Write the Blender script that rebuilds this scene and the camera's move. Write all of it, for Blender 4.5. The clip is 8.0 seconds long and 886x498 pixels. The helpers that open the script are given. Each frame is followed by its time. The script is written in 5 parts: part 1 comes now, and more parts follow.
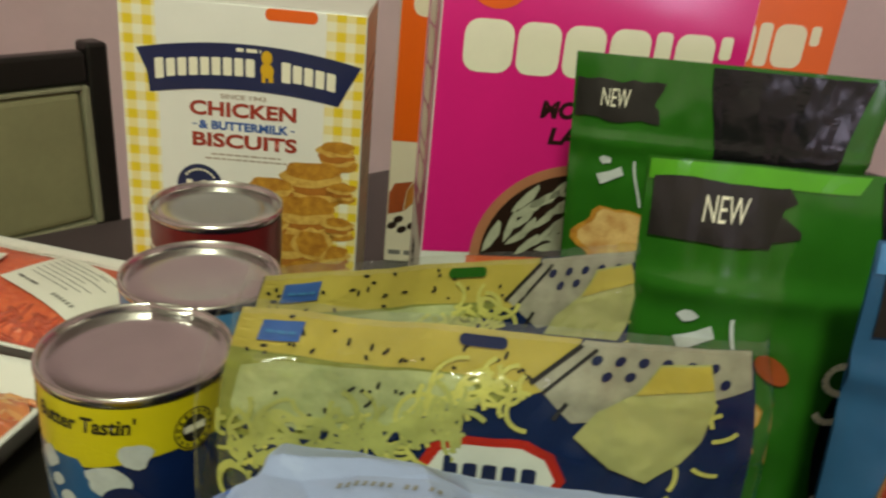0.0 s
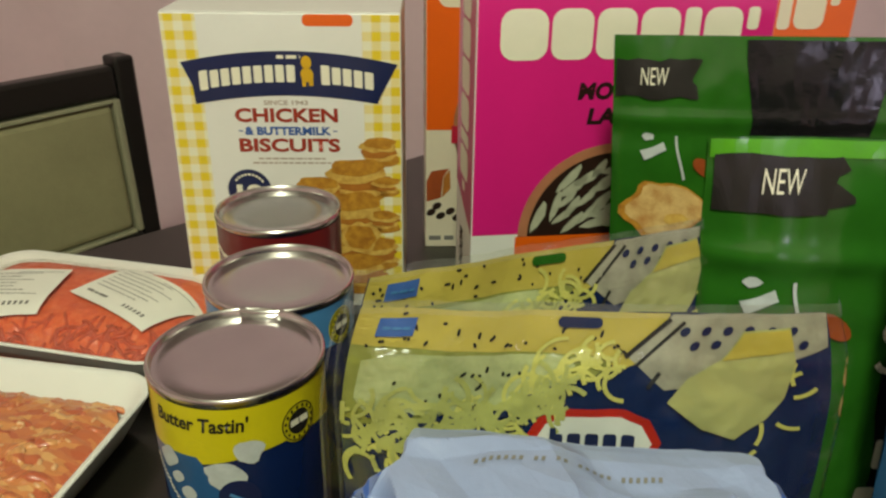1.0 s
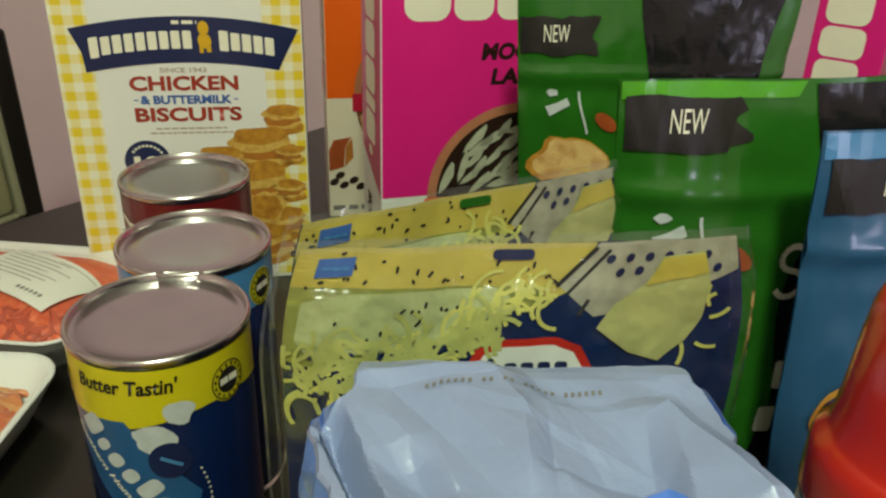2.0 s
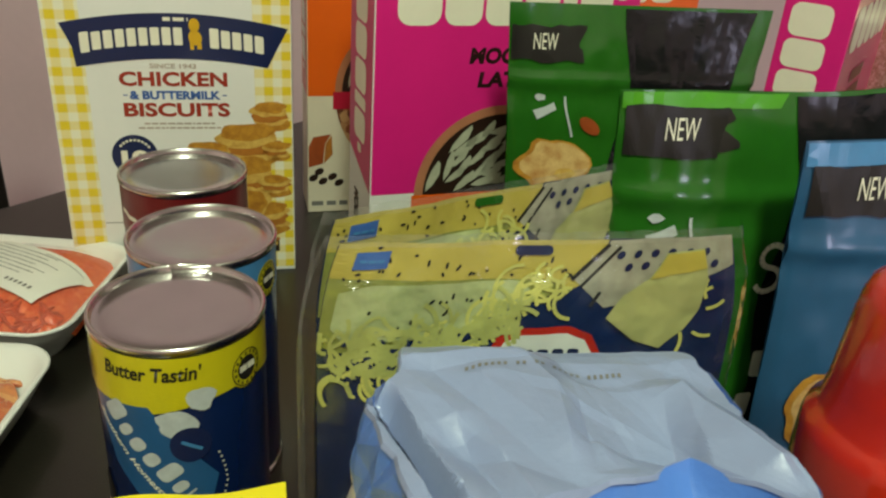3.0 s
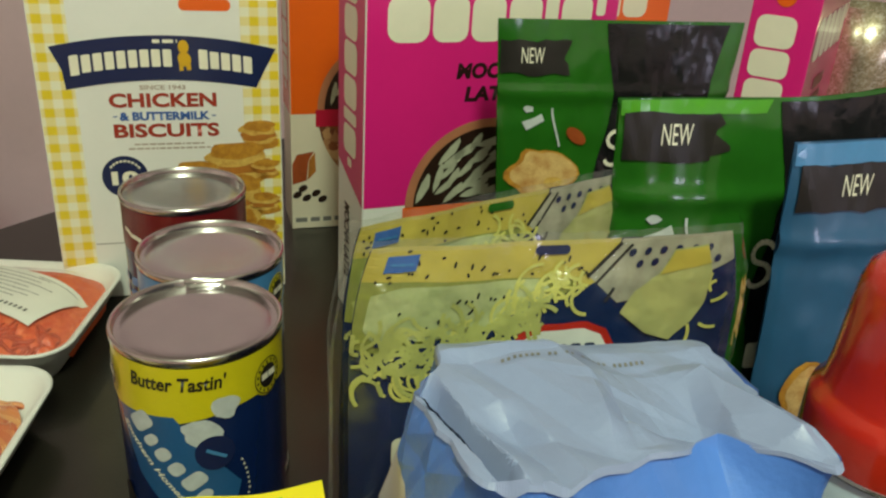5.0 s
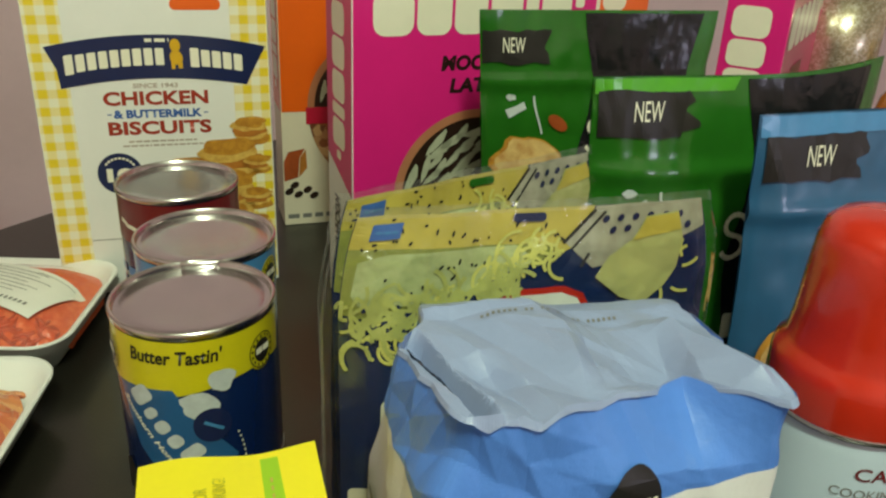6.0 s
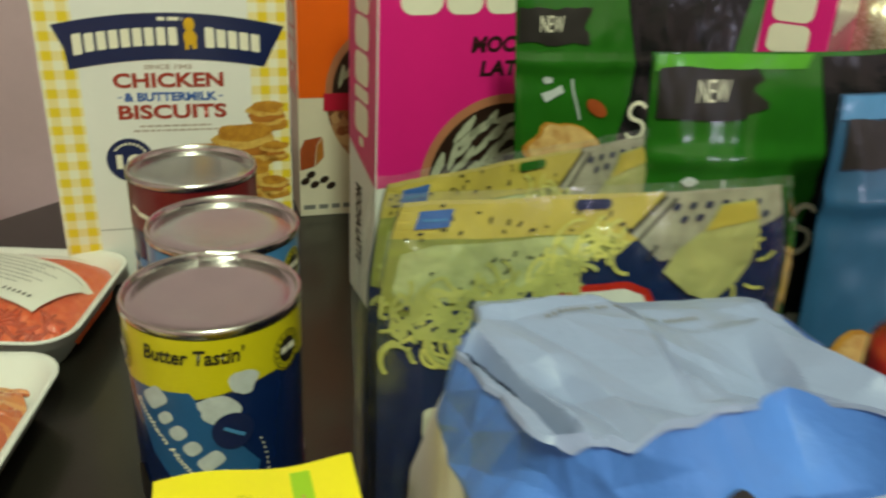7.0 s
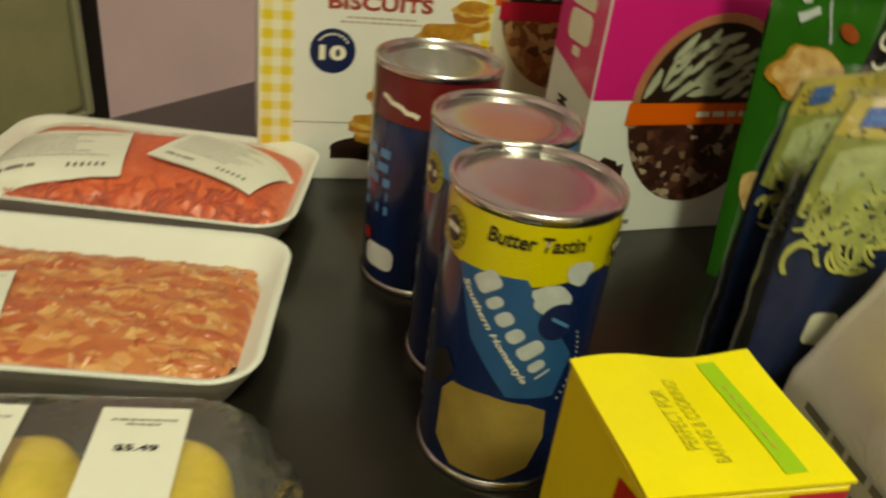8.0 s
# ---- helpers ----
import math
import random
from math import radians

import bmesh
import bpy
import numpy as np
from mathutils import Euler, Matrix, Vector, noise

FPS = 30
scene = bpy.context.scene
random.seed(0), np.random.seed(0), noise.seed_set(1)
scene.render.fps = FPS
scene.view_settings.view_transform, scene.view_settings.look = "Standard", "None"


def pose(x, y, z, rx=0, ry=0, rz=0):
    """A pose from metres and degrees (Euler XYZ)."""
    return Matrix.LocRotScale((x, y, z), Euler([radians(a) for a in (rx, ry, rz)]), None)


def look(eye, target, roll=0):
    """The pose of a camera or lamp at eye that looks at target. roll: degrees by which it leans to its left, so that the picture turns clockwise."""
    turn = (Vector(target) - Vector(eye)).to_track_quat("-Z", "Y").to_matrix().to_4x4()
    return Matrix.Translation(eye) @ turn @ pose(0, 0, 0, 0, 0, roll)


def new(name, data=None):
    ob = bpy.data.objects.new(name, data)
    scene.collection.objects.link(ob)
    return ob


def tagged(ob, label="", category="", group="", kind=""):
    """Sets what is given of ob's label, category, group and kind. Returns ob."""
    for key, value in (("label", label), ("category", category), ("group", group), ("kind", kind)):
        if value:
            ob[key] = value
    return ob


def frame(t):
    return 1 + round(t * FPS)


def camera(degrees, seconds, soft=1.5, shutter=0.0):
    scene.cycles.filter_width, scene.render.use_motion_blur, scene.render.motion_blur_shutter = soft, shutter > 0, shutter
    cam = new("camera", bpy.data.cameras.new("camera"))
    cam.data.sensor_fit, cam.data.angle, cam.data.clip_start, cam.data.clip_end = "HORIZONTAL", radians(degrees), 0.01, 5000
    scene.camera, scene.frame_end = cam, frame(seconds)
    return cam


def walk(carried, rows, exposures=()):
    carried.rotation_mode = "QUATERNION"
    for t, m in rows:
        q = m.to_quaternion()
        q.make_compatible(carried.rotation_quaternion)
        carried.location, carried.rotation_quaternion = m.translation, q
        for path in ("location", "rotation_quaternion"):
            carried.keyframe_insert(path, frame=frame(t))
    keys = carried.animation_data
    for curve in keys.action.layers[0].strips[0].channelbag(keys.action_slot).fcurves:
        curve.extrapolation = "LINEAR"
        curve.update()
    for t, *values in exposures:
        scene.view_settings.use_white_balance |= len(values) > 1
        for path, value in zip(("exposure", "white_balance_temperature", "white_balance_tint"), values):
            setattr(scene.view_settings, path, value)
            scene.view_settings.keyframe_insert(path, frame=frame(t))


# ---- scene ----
cam = camera(56.8, 8.0, 2.3, 0.5)
PATH = [
    (0, (0.011, 0.005, 1.075), (0.054, 1.837, 0.275), 5.7),
    (0.5, (0.001, 0.003, 1.08), (-0.054, 1.821, 0.248), 1.1),
    (1, (-0.016, -0.015, 1.089), (-0.007, 1.795, 0.238), 0.7),
    (1.5, (-0.021, -0.018, 1.078), (0.127, 1.785, 0.225), -0.2),
    (1.7, (-0.024, -0.019, 1.076), (0.178, 1.77, 0.203), 0.5),
    (2.8, (-0.057, -0.045, 1.088), (0.324, 1.705, 0.199), 4.3),
    (3, (-0.063, -0.042, 1.087), (0.33, 1.706, 0.198), 4.2),
    (3.5, (-0.078, -0.046, 1.086), (0.341, 1.699, 0.202), 4.0),
    (4, (-0.083, -0.05, 1.087), (0.365, 1.689, 0.206), 4.4),
    (4.5, (-0.091, -0.052, 1.088), (0.38, 1.688, 0.222), 4.2),
    (5.8, (-0.09, -0.071, 1.084), (0.414, 1.679, 0.257), 3.1),
    (6, (-0.091, -0.077, 1.081), (0.409, 1.674, 0.252), 2.7),
    (6.5, (-0.089, -0.076, 1.07), (0.426, 1.67, 0.241), 1.8),
    (7, (-0.099, -0.041, 1.063), (0.388, 1.707, 0.224), 3.0),
    (7.2, (-0.139, -0.022, 1.053), (0.321, 1.736, 0.219), 5.5),
    (7.4, (-0.174, -0.013, 1.043), (0.261, 1.741, 0.186), 6.3),
    (7.5, (-0.186, -0.01, 1.034), (0.227, 1.738, 0.153), 7.0),
    (7.6, (-0.197, -0.01, 1.028), (0.233, 1.725, 0.13), 5.4),
    (7.8, (-0.215, -0.008, 1.022), (0.222, 1.701, 0.08), 4.1),
    (8, (-0.24, -0.011, 1.032), (0.208, 1.672, 0.047), 7.6),
]
walk(cam, [(t, look(eye, target, roll)) for t, eye, target, roll in PATH], [(0, -0.07, 6700, 8), (0.5, 0.03, 6700, 8), (1.0, 0.02, 6700, 9), (1.7, 0.0, 6450, 6), (3.0, -0.03, 6450, 4), (4.7, -0.03, 6430, 3), (6.0, 0.04, 6480, 0), (6.6, 0.06, 6480, -1), (7.0, 0.03, 6500, 0), (7.6, -0.05, 7450, 5), (8.0, -0.08, 7600, 6)])

# ---- world and lamps ----
T = 0.72          # table top
world = bpy.data.worlds.new("room_dark")
scene.world = world
world.use_nodes = True
world.node_tree.nodes["Background"].inputs[0].default_value = (0.9, 0.85, 0.8, 1)
world.node_tree.nodes["Background"].inputs[1].default_value = 0.006


def globe_lamp(name, place, radius, watts, colour):
    data = bpy.data.lights.new(name, "POINT")
    data.shadow_soft_size, data.energy, data.color = radius, watts, colour
    ob = new(name, data)
    ob.location = place
    return ob


globe_lamp("ceiling_globe_light", (-0.08, -0.62, 2.15), 0.11, 65, (0.90, 1.0, 0.78))



def glare_lamp(name, x, z, wide, high, watts, colour):
    """Area lamp in the south wall's opening: assumed source of a lavender carton glare."""
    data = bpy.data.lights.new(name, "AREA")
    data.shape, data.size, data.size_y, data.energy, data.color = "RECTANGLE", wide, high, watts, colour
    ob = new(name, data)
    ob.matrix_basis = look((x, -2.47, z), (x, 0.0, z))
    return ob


glare_lamp("glare_light", 1.86, 0.95, 0.45, 0.50, 9, (0.80, 0.74, 1.0))


# ---- materials ----
def mat(name, colour, rough=0.5, metal=0.0, vary=0.12, scale=60.0, bump=0.0, bscale=400.0, coat=0.0, second=None, alpha=1.0, spec=0.5):
    """Principled paint, print, metal or cloth with variation at two scales and fine relief."""
    m = bpy.data.materials.new(name)
    m.use_nodes = True
    n, l = m.node_tree.nodes, m.node_tree.links
    b = n["Principled BSDF"]
    b.inputs["Roughness"].default_value, b.inputs["Metallic"].default_value = rough, metal
    b.inputs["Coat Weight"].default_value, b.inputs["Coat Roughness"].default_value = coat, 0.12
    b.inputs["Specular IOR Level"].default_value, b.inputs["Alpha"].default_value = spec, alpha
    co = n.new("ShaderNodeTexCoord")
    big, fine = n.new("ShaderNodeTexNoise"), n.new("ShaderNodeTexNoise")
    big.inputs["Scale"].default_value, fine.inputs["Scale"].default_value = scale, scale * 9
    big.inputs["Detail"].default_value = 4
    add = n.new("ShaderNodeMath")
    add.operation = "MULTIPLY_ADD"
    add.inputs[1].default_value = 0.3
    ramp = n.new("ShaderNodeMapRange")
    ramp.inputs["From Min"].default_value, ramp.inputs["From Max"].default_value = 0.35, 0.95
    mix = n.new("ShaderNodeMix")
    mix.data_type = "RGBA"
    c2 = second or tuple(c * (1 - vary) for c in colour)
    mix.inputs["A"].default_value, mix.inputs["B"].default_value = (*colour, 1), (*c2, 1)
    l.new(co.outputs["Object"], big.inputs["Vector"]), l.new(co.outputs["Object"], fine.inputs["Vector"])
    l.new(fine.outputs["Fac"], add.inputs[0]), l.new(big.outputs["Fac"], add.inputs[2])
    l.new(add.outputs[0], ramp.inputs["Value"]), l.new(ramp.outputs[0], mix.inputs["Factor"])
    l.new(mix.outputs["Result"], b.inputs["Base Color"])
    if bump:
        bt, bn = n.new("ShaderNodeTexNoise"), n.new("ShaderNodeBump")
        bt.inputs["Scale"].default_value, bt.inputs["Detail"].default_value = bscale, 3
        bn.inputs["Strength"].default_value, bn.inputs["Distance"].default_value = bump, 0.6 / bscale
        l.new(co.outputs["Object"], bt.inputs["Vector"])
        l.new(bt.outputs["Fac"], bn.inputs["Height"]), l.new(bn.outputs[0], b.inputs["Normal"])
    return m


def film_mat(name, tint=(1, 1, 1), gloss=0.1, clear=0.85, rough=0.08):
    """Thin clear plastic: see-through film with a gloss on top."""
    m = bpy.data.materials.new(name)
    m.use_nodes = True
    n, l = m.node_tree.nodes, m.node_tree.links
    n.remove(n["Principled BSDF"])
    tr, gl, di = n.new("ShaderNodeBsdfTransparent"), n.new("ShaderNodeBsdfGlossy"), n.new("ShaderNodeBsdfDiffuse")
    tr.inputs[0].default_value, gl.inputs["Roughness"].default_value, di.inputs[0].default_value = (*tint, 1), rough, (*tint, 1)
    a, b2, fr = n.new("ShaderNodeMixShader"), n.new("ShaderNodeMixShader"), n.new("ShaderNodeFresnel")
    fr.inputs["IOR"].default_value = 1.24 if name == "bag_film" else 1.33 if name == "bag_edge" else 1.2 if name == "cling_wrap" else 1.45
    a.inputs[0].default_value = 1 - clear
    l.new(tr.outputs[0], a.inputs[1]), l.new(di.outputs[0], a.inputs[2])
    ad = n.new("ShaderNodeMath")
    ad.inputs[1].default_value = gloss * 0.3
    l.new(fr.outputs[0], ad.inputs[0]), l.new(ad.outputs[0], b2.inputs[0])
    l.new(a.outputs[0], b2.inputs[1]), l.new(gl.outputs[0], b2.inputs[2])
    l.new(b2.outputs[0], n["Material Output"].inputs[0])
    co, bt, bn = n.new("ShaderNodeTexCoord"), n.new("ShaderNodeTexNoise"), n.new("ShaderNodeBump")
    bt.inputs["Scale"].default_value = 42
    bn.inputs["Strength"].default_value, bn.inputs["Distance"].default_value = 0.6, 0.010
    l.new(co.outputs["Object"], bt.inputs["Vector"]), l.new(bt.outputs["Fac"], bn.inputs["Height"])
    l.new(bn.outputs[0], gl.inputs["Normal"])
    return m


# ---- mesh helpers ----
CLEAR = ("clam_film", "cling_wrap", "bag_film", "bag_edge")


def finish(name, bm, material, parent=None, label="", smooth=False):
    me = bpy.data.meshes.new(name)
    bm.to_mesh(me)
    bm.free()
    me.materials.append(material)
    if smooth:
        for p in me.polygons:
            p.use_smooth = True
    ob = new(name, me)
    ob.parent = parent
    ob.visible_shadow = material.name not in CLEAR
    return tagged(ob, label)


def part(name, bm, material, parent, label="", smooth=False):
    return finish(name, bm, material, parent, label, smooth)


def thing(name, m, label, category, group="", kind=""):
    ob = new(name)
    ob.empty_display_size = 0.02
    ob.matrix_basis = m
    return tagged(ob, label, category, group, kind)


def box_bm(x0, x1, y0, y1, z0, z1, bevel=0.0, seg=2):
    bm = bmesh.new()
    bmesh.ops.create_cube(bm, size=1)
    for v in bm.verts:
        v.co = Vector(((x0 + x1) / 2 + v.co.x * (x1 - x0), (y0 + y1) / 2 + v.co.y * (y1 - y0), (z0 + z1) / 2 + v.co.z * (z1 - z0)))
    if bevel:
        bmesh.ops.bevel(bm, geom=bm.edges[:], offset=bevel, segments=seg, affect="EDGES", profile=0.5)
    return bm


def loft(rings, close=True, cap0=False, cap1=False):
    """A skin over rings of points, all of one length."""
    bm = bmesh.new()
    rows = [[bm.verts.new(p) for p in r] for r in rings]
    n = len(rows[0])
    for a, b in zip(rows, rows[1:]):
        for i in range(n if close else n - 1):
            bm.faces.new((a[i], a[(i + 1) % n], b[(i + 1) % n], b[i]))
    if cap0:
        bm.faces.new(rows[0][::-1])
    if cap1:
        bm.faces.new(rows[-1])
    return bm


def lathe(profile, seg=64, cap0=False, cap1=False):
    return loft([[(r * math.cos(2 * math.pi * i / seg), r * math.sin(2 * math.pi * i / seg), z) for i in range(seg)] for r, z in profile], True, cap0, cap1)


def rrect(w, d, r, n=6):
    """A rounded rectangle round the origin."""
    out = []
    for cx, cy, a0 in ((w / 2 - r, d / 2 - r, 0), (-w / 2 + r, d / 2 - r, 90), (-w / 2 + r, -d / 2 + r, 180), (w / 2 - r, -d / 2 + r, 270)):
        for k in range(n + 1):
            a = radians(a0 + 90 * k / n)
            out.append((cx + r * math.cos(a), cy + r * math.sin(a)))
    return out


def sheet(f, u0, u1, nu, v0, v1, nv):
    """A grid skin of f(u, v)."""
    bm = bmesh.new()
    rows = [[bm.verts.new(f(u0 + (u1 - u0) * i / nu, v0 + (v1 - v0) * j / nv)) for i in range(nu + 1)] for j in range(nv + 1)]
    for j in range(nv):
        for i in range(nu):
            bm.faces.new((rows[j][i], rows[j][i + 1], rows[j + 1][i + 1], rows[j + 1][i]))
    return bm


def art(surface, polys, lift=0.0004, cell=0.0, warp=None):
    """Printed shapes: polygons in a surface's own (u, v), laid on it."""
    bm = bmesh.new()
    for poly in polys:
        bm.faces.new([bm.verts.new((p[0], p[1], 0)) for p in poly])
    bmesh.ops.triangulate(bm, faces=bm.faces[:])
    if cell:
        for _ in range(6):
            long = [e for e in bm.edges if e.calc_length() > cell]
            if not long:
                break
            bmesh.ops.subdivide_edges(bm, edges=long, cuts=1)
            bmesh.ops.triangulate(bm, faces=bm.faces[:])
    for v in bm.verts:
        u, w = warp(v.co.x, v.co.y) if warp else (v.co.x, v.co.y)
        v.co = Vector(surface(u, w, lift))
    return bm


def ellipse(cu, cv, a, b, n=32, turn=0.0, a0=0.0, a1=360.0):
    c, s = math.cos(radians(turn)), math.sin(radians(turn))
    out = []
    whole = abs(a1 - a0) >= 360
    for k in range(n if whole else n + 1):
        t = radians(a0 + (a1 - a0) * k / n)
        x, y = a * math.cos(t), b * math.sin(t)
        out.append((cu + c * x - s * y, cv + s * x + c * y))
    return out


def rect(u0, v0, u1, v1):
    return [(u0, v0), (u1, v0), (u1, v1), (u0, v1)]


def rrect_at(u0, v0, u1, v1, r):
    return [((u0 + u1) / 2 + x, (v0 + v1) / 2 + y) for x, y in rrect(u1 - u0, v1 - v0, min(r, (u1 - u0) / 2.01, (v1 - v0) / 2.01), 4)]


def ribbon(points, width):
    """A ribbon along points, as one polygon."""
    left, right = [], []
    for k, (x, y) in enumerate(points):
        (x0, y0), (x1, y1) = points[max(0, k - 1)], points[min(len(points) - 1, k + 1)]
        d = math.hypot(x1 - x0, y1 - y0) or 1
        nx, ny = -(y1 - y0) / d * width / 2, (x1 - x0) / d * width / 2
        left.append((x + nx, y + ny))
        right.append((x - nx, y - ny))
    return [right + left[::-1]]


def stroke(points, width):
    """A ribbon along points, as quads."""
    out = []
    for (x0, y0), (x1, y1) in zip(points, points[1:]):
        d = math.hypot(x1 - x0, y1 - y0) or 1
        nx, ny = -(y1 - y0) / d * width / 2, (x1 - x0) / d * width / 2
        out.append([(x0 - nx, y0 - ny), (x1 - nx, y1 - ny), (x1 + nx, y1 + ny), (x0 + nx, y0 + ny)])
    return out


def lettering(name, words, surface, box, material, parent, lift=0.0005, bold=0.02, slant=0.0, warp=None, turn=None, label=""):
    """Words in the built-in font, fitted into box (u0, v0, u1, v1) of a surface."""
    cu = bpy.data.curves.new(name, "FONT")
    cu.body, cu.size, cu.offset, cu.shear, cu.resolution_u = words, 1.0, bold, slant, 3
    tmp = new(name, cu)
    dg = bpy.context.evaluated_depsgraph_get()
    me = bpy.data.meshes.new_from_object(tmp.evaluated_get(dg))
    bpy.data.objects.remove(tmp)
    bpy.data.curves.remove(cu)
    xs, ys = [v.co.x for v in me.vertices], [v.co.y for v in me.vertices]
    x0, x1, y0, y1 = min(xs), max(xs), min(ys), max(ys)
    u0, v0, u1, v1 = box
    for v in me.vertices:
        a, b = (v.co.x - x0) / (x1 - x0), (v.co.y - y0) / (y1 - y0)
        if turn == "down":      # reads from top to bottom
            a, b = b, 1 - a
        if turn == "up":        # reads from bottom to top
            a, b = 1 - b, a
        u, w = u0 + (u1 - u0) * a, v0 + (v1 - v0) * b
        if warp:
            u, w = warp(u, w)
        v.co = Vector(surface(u, w, lift))
    me.materials.append(material)
    ob = new(name, me)
    ob.parent = parent
    return tagged(ob, label)


M = {}
M["wall"] = mat("wall_paint", (0.86, 0.65, 0.70), 0.7, vary=0.1, scale=6, bump=0.15, bscale=250)
M["ceiling"] = mat("ceiling_paint", (0.55, 0.52, 0.46), 0.9, vary=0.06, scale=5)
M["floor"] = mat("floor_wood", (0.16, 0.09, 0.05), 0.5, vary=0.3, scale=8)
M["table"] = mat("table_wood", (0.013, 0.011, 0.007), 0.36, vary=0.45, scale=14, bump=0.12, bscale=500, coat=0.25)
M["chairwood"] = mat("chair_wood", (0.012, 0.011, 0.009), 0.35, vary=0.4, scale=20)
M["chairpad"] = mat("chair_pad", (0.33, 0.31, 0.165), 0.45, vary=0.25, scale=10, bump=0.3, bscale=300)
M["bead"] = mat("chair_piping", (0.32, 0.31, 0.20), 0.4, vary=0.2, scale=30)
M["white"] = mat("white_card", (0.80, 0.79, 0.74), 0.38, vary=0.05, scale=30)
M["pink"] = mat("magenta_print", (0.76, 0.015, 0.23), 0.3, vary=0.08, scale=20, coat=0.9)
M["orange"] = mat("orange_print", (0.86, 0.13, 0.006), 0.32, vary=0.08, scale=20, coat=0.3)
M["cream"] = mat("cream_print", (0.80, 0.72, 0.55), 0.4, vary=0.08, scale=25)
M["green"] = mat("green_print", (0.023, 0.138, 0.010), 0.24, vary=0.25, scale=18, coat=0.5)
M["lime"] = mat("lime_print", (0.085, 0.36, 0.012), 0.28, vary=0.2, scale=25, coat=0.4)
M["brushblack"] = mat("brushed_black_ink", (0.020, 0.017, 0.015), 0.42, vary=0.3, scale=40)
M["black"] = mat("black_print", (0.011, 0.011, 0.012), 0.24, vary=0.3, scale=30, bump=0.16, bscale=22)
M["blue"] = mat("blue_print", (0.028, 0.11, 0.235), 0.28, vary=0.2, scale=20, coat=0.4)
M["navy"] = mat("navy_print", (0.008, 0.018, 0.085), 0.3, vary=0.2, scale=30, coat=0.3)
M["royal"] = mat("royal_print", (0.005, 0.017, 0.085), 0.25, vary=0.25, scale=24, coat=0.4)
M["canyellow"] = mat("can_yellow_print", (0.64, 0.55, 0.012), 0.33, vary=0.12, scale=30, coat=0.3)
M["yellow"] = mat("yellow_print", (0.92, 0.77, 0.018), 0.35, vary=0.1, scale=30, coat=0.2)
M["red"] = mat("red_plastic", (0.55, 0.022, 0.006), 0.2, vary=0.1, scale=25, coat=0.6)
M["steel"] = mat("tin_steel", (0.72, 0.70, 0.66), 0.22, 1.0, vary=0.15, scale=60, bump=0.05, bscale=900)
M["lid"] = mat("lid_steel", (0.60, 0.58, 0.585), 0.22, 1.0, vary=0.12, scale=40, bump=0.06, bscale=600)
M["foam"] = mat("foam_tray", (0.82, 0.81, 0.76), 0.45, vary=0.04, scale=40, bump=0.1, bscale=1200)
M["paper"] = mat("flour_paper", (0.78, 0.78, 0.76), 0.5, vary=0.06, scale=30, bump=0.15, bscale=300)
M["paperblue"] = mat("flour_paper_blue", (0.095, 0.24, 0.72), 0.42, vary=0.15, scale=25, bump=0.15, bscale=300)
M["papertop"] = mat("flour_paper_pale", (0.29, 0.345, 0.54), 0.30, vary=0.12, scale=25, bump=0.15, bscale=300)
M["spraycan"] = mat("spray_can_enamel", (0.48, 0.58, 0.66), 0.3, 0.0, vary=0.06, scale=20, coat=0.5)

# ---- room ----
def slab(name, x0, x1, y0, y1, z0, z1, material):
    return tagged(finish(name, box_bm(x0, x1, y0, y1, z0, z1), material), kind="structure")


slab("floor", -2.2, 2.6, -2.4, 2.1, -0.1, 0.0, M["floor"])
slab("ceiling", -2.2, 2.6, -2.4, 2.1, 2.45, 2.55, M["ceiling"])
slab("wall_north", -0.85, 2.6, 1.8, 1.95, 0.0, 2.45, M["wall"])
slab("wall_north_recess", -2.2, -0.85, 1.84, 1.99, 0.0, 2.45, M["wall"])
# south wall, out of view, split round an opening added for the glare lamp
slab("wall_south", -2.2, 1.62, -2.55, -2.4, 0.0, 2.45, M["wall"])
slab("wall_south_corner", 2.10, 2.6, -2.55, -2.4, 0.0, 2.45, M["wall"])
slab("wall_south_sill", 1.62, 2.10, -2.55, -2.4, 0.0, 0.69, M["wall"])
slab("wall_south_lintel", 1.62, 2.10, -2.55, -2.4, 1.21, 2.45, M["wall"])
slab("wall_west", -2.35, -2.2, -2.4, 1.99, 0.0, 2.45, M["wall"])
slab("wall_east", 2.6, 2.75, -2.4, 1.95, 0.0, 2.45, M["wall"])


def assumed_window():
    """An unseen white-framed window, assumed as the place of the glare's source."""
    t = thing("assumed_window_1", pose(1.86, -2.5, 0.95), "small white-framed window, assumed and out of view", "window", kind="structure")
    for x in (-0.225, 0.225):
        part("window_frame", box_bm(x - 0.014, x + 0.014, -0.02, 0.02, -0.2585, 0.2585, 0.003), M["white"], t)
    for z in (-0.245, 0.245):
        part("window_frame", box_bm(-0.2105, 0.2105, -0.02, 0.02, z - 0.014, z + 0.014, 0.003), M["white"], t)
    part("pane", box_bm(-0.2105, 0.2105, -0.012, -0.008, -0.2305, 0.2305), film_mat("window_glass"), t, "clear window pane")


assumed_window()

# ---- table ----
def dining_table():
    t = thing("dining_table", pose(-0.30, 0.84, 0, 0, 0, 43), "dark espresso-stained wooden dining table, matt worn top", "table")
    part("tabletop", box_bm(-0.75, 1.05, -1.15, 0.0, T - 0.032, T, 0.004), M["table"], t)
    part("apron", box_bm(-0.65, 0.95, -1.05, -0.1, T - 0.12, T - 0.033, 0.003), M["table"], t)
    for x in (-0.62, 0.92):
        for y in (-1.02, -0.13):
            part("leg", box_bm(x - 0.035, x + 0.035, y - 0.035, y + 0.035, 0, T - 0.034, 0.006), M["table"], t)


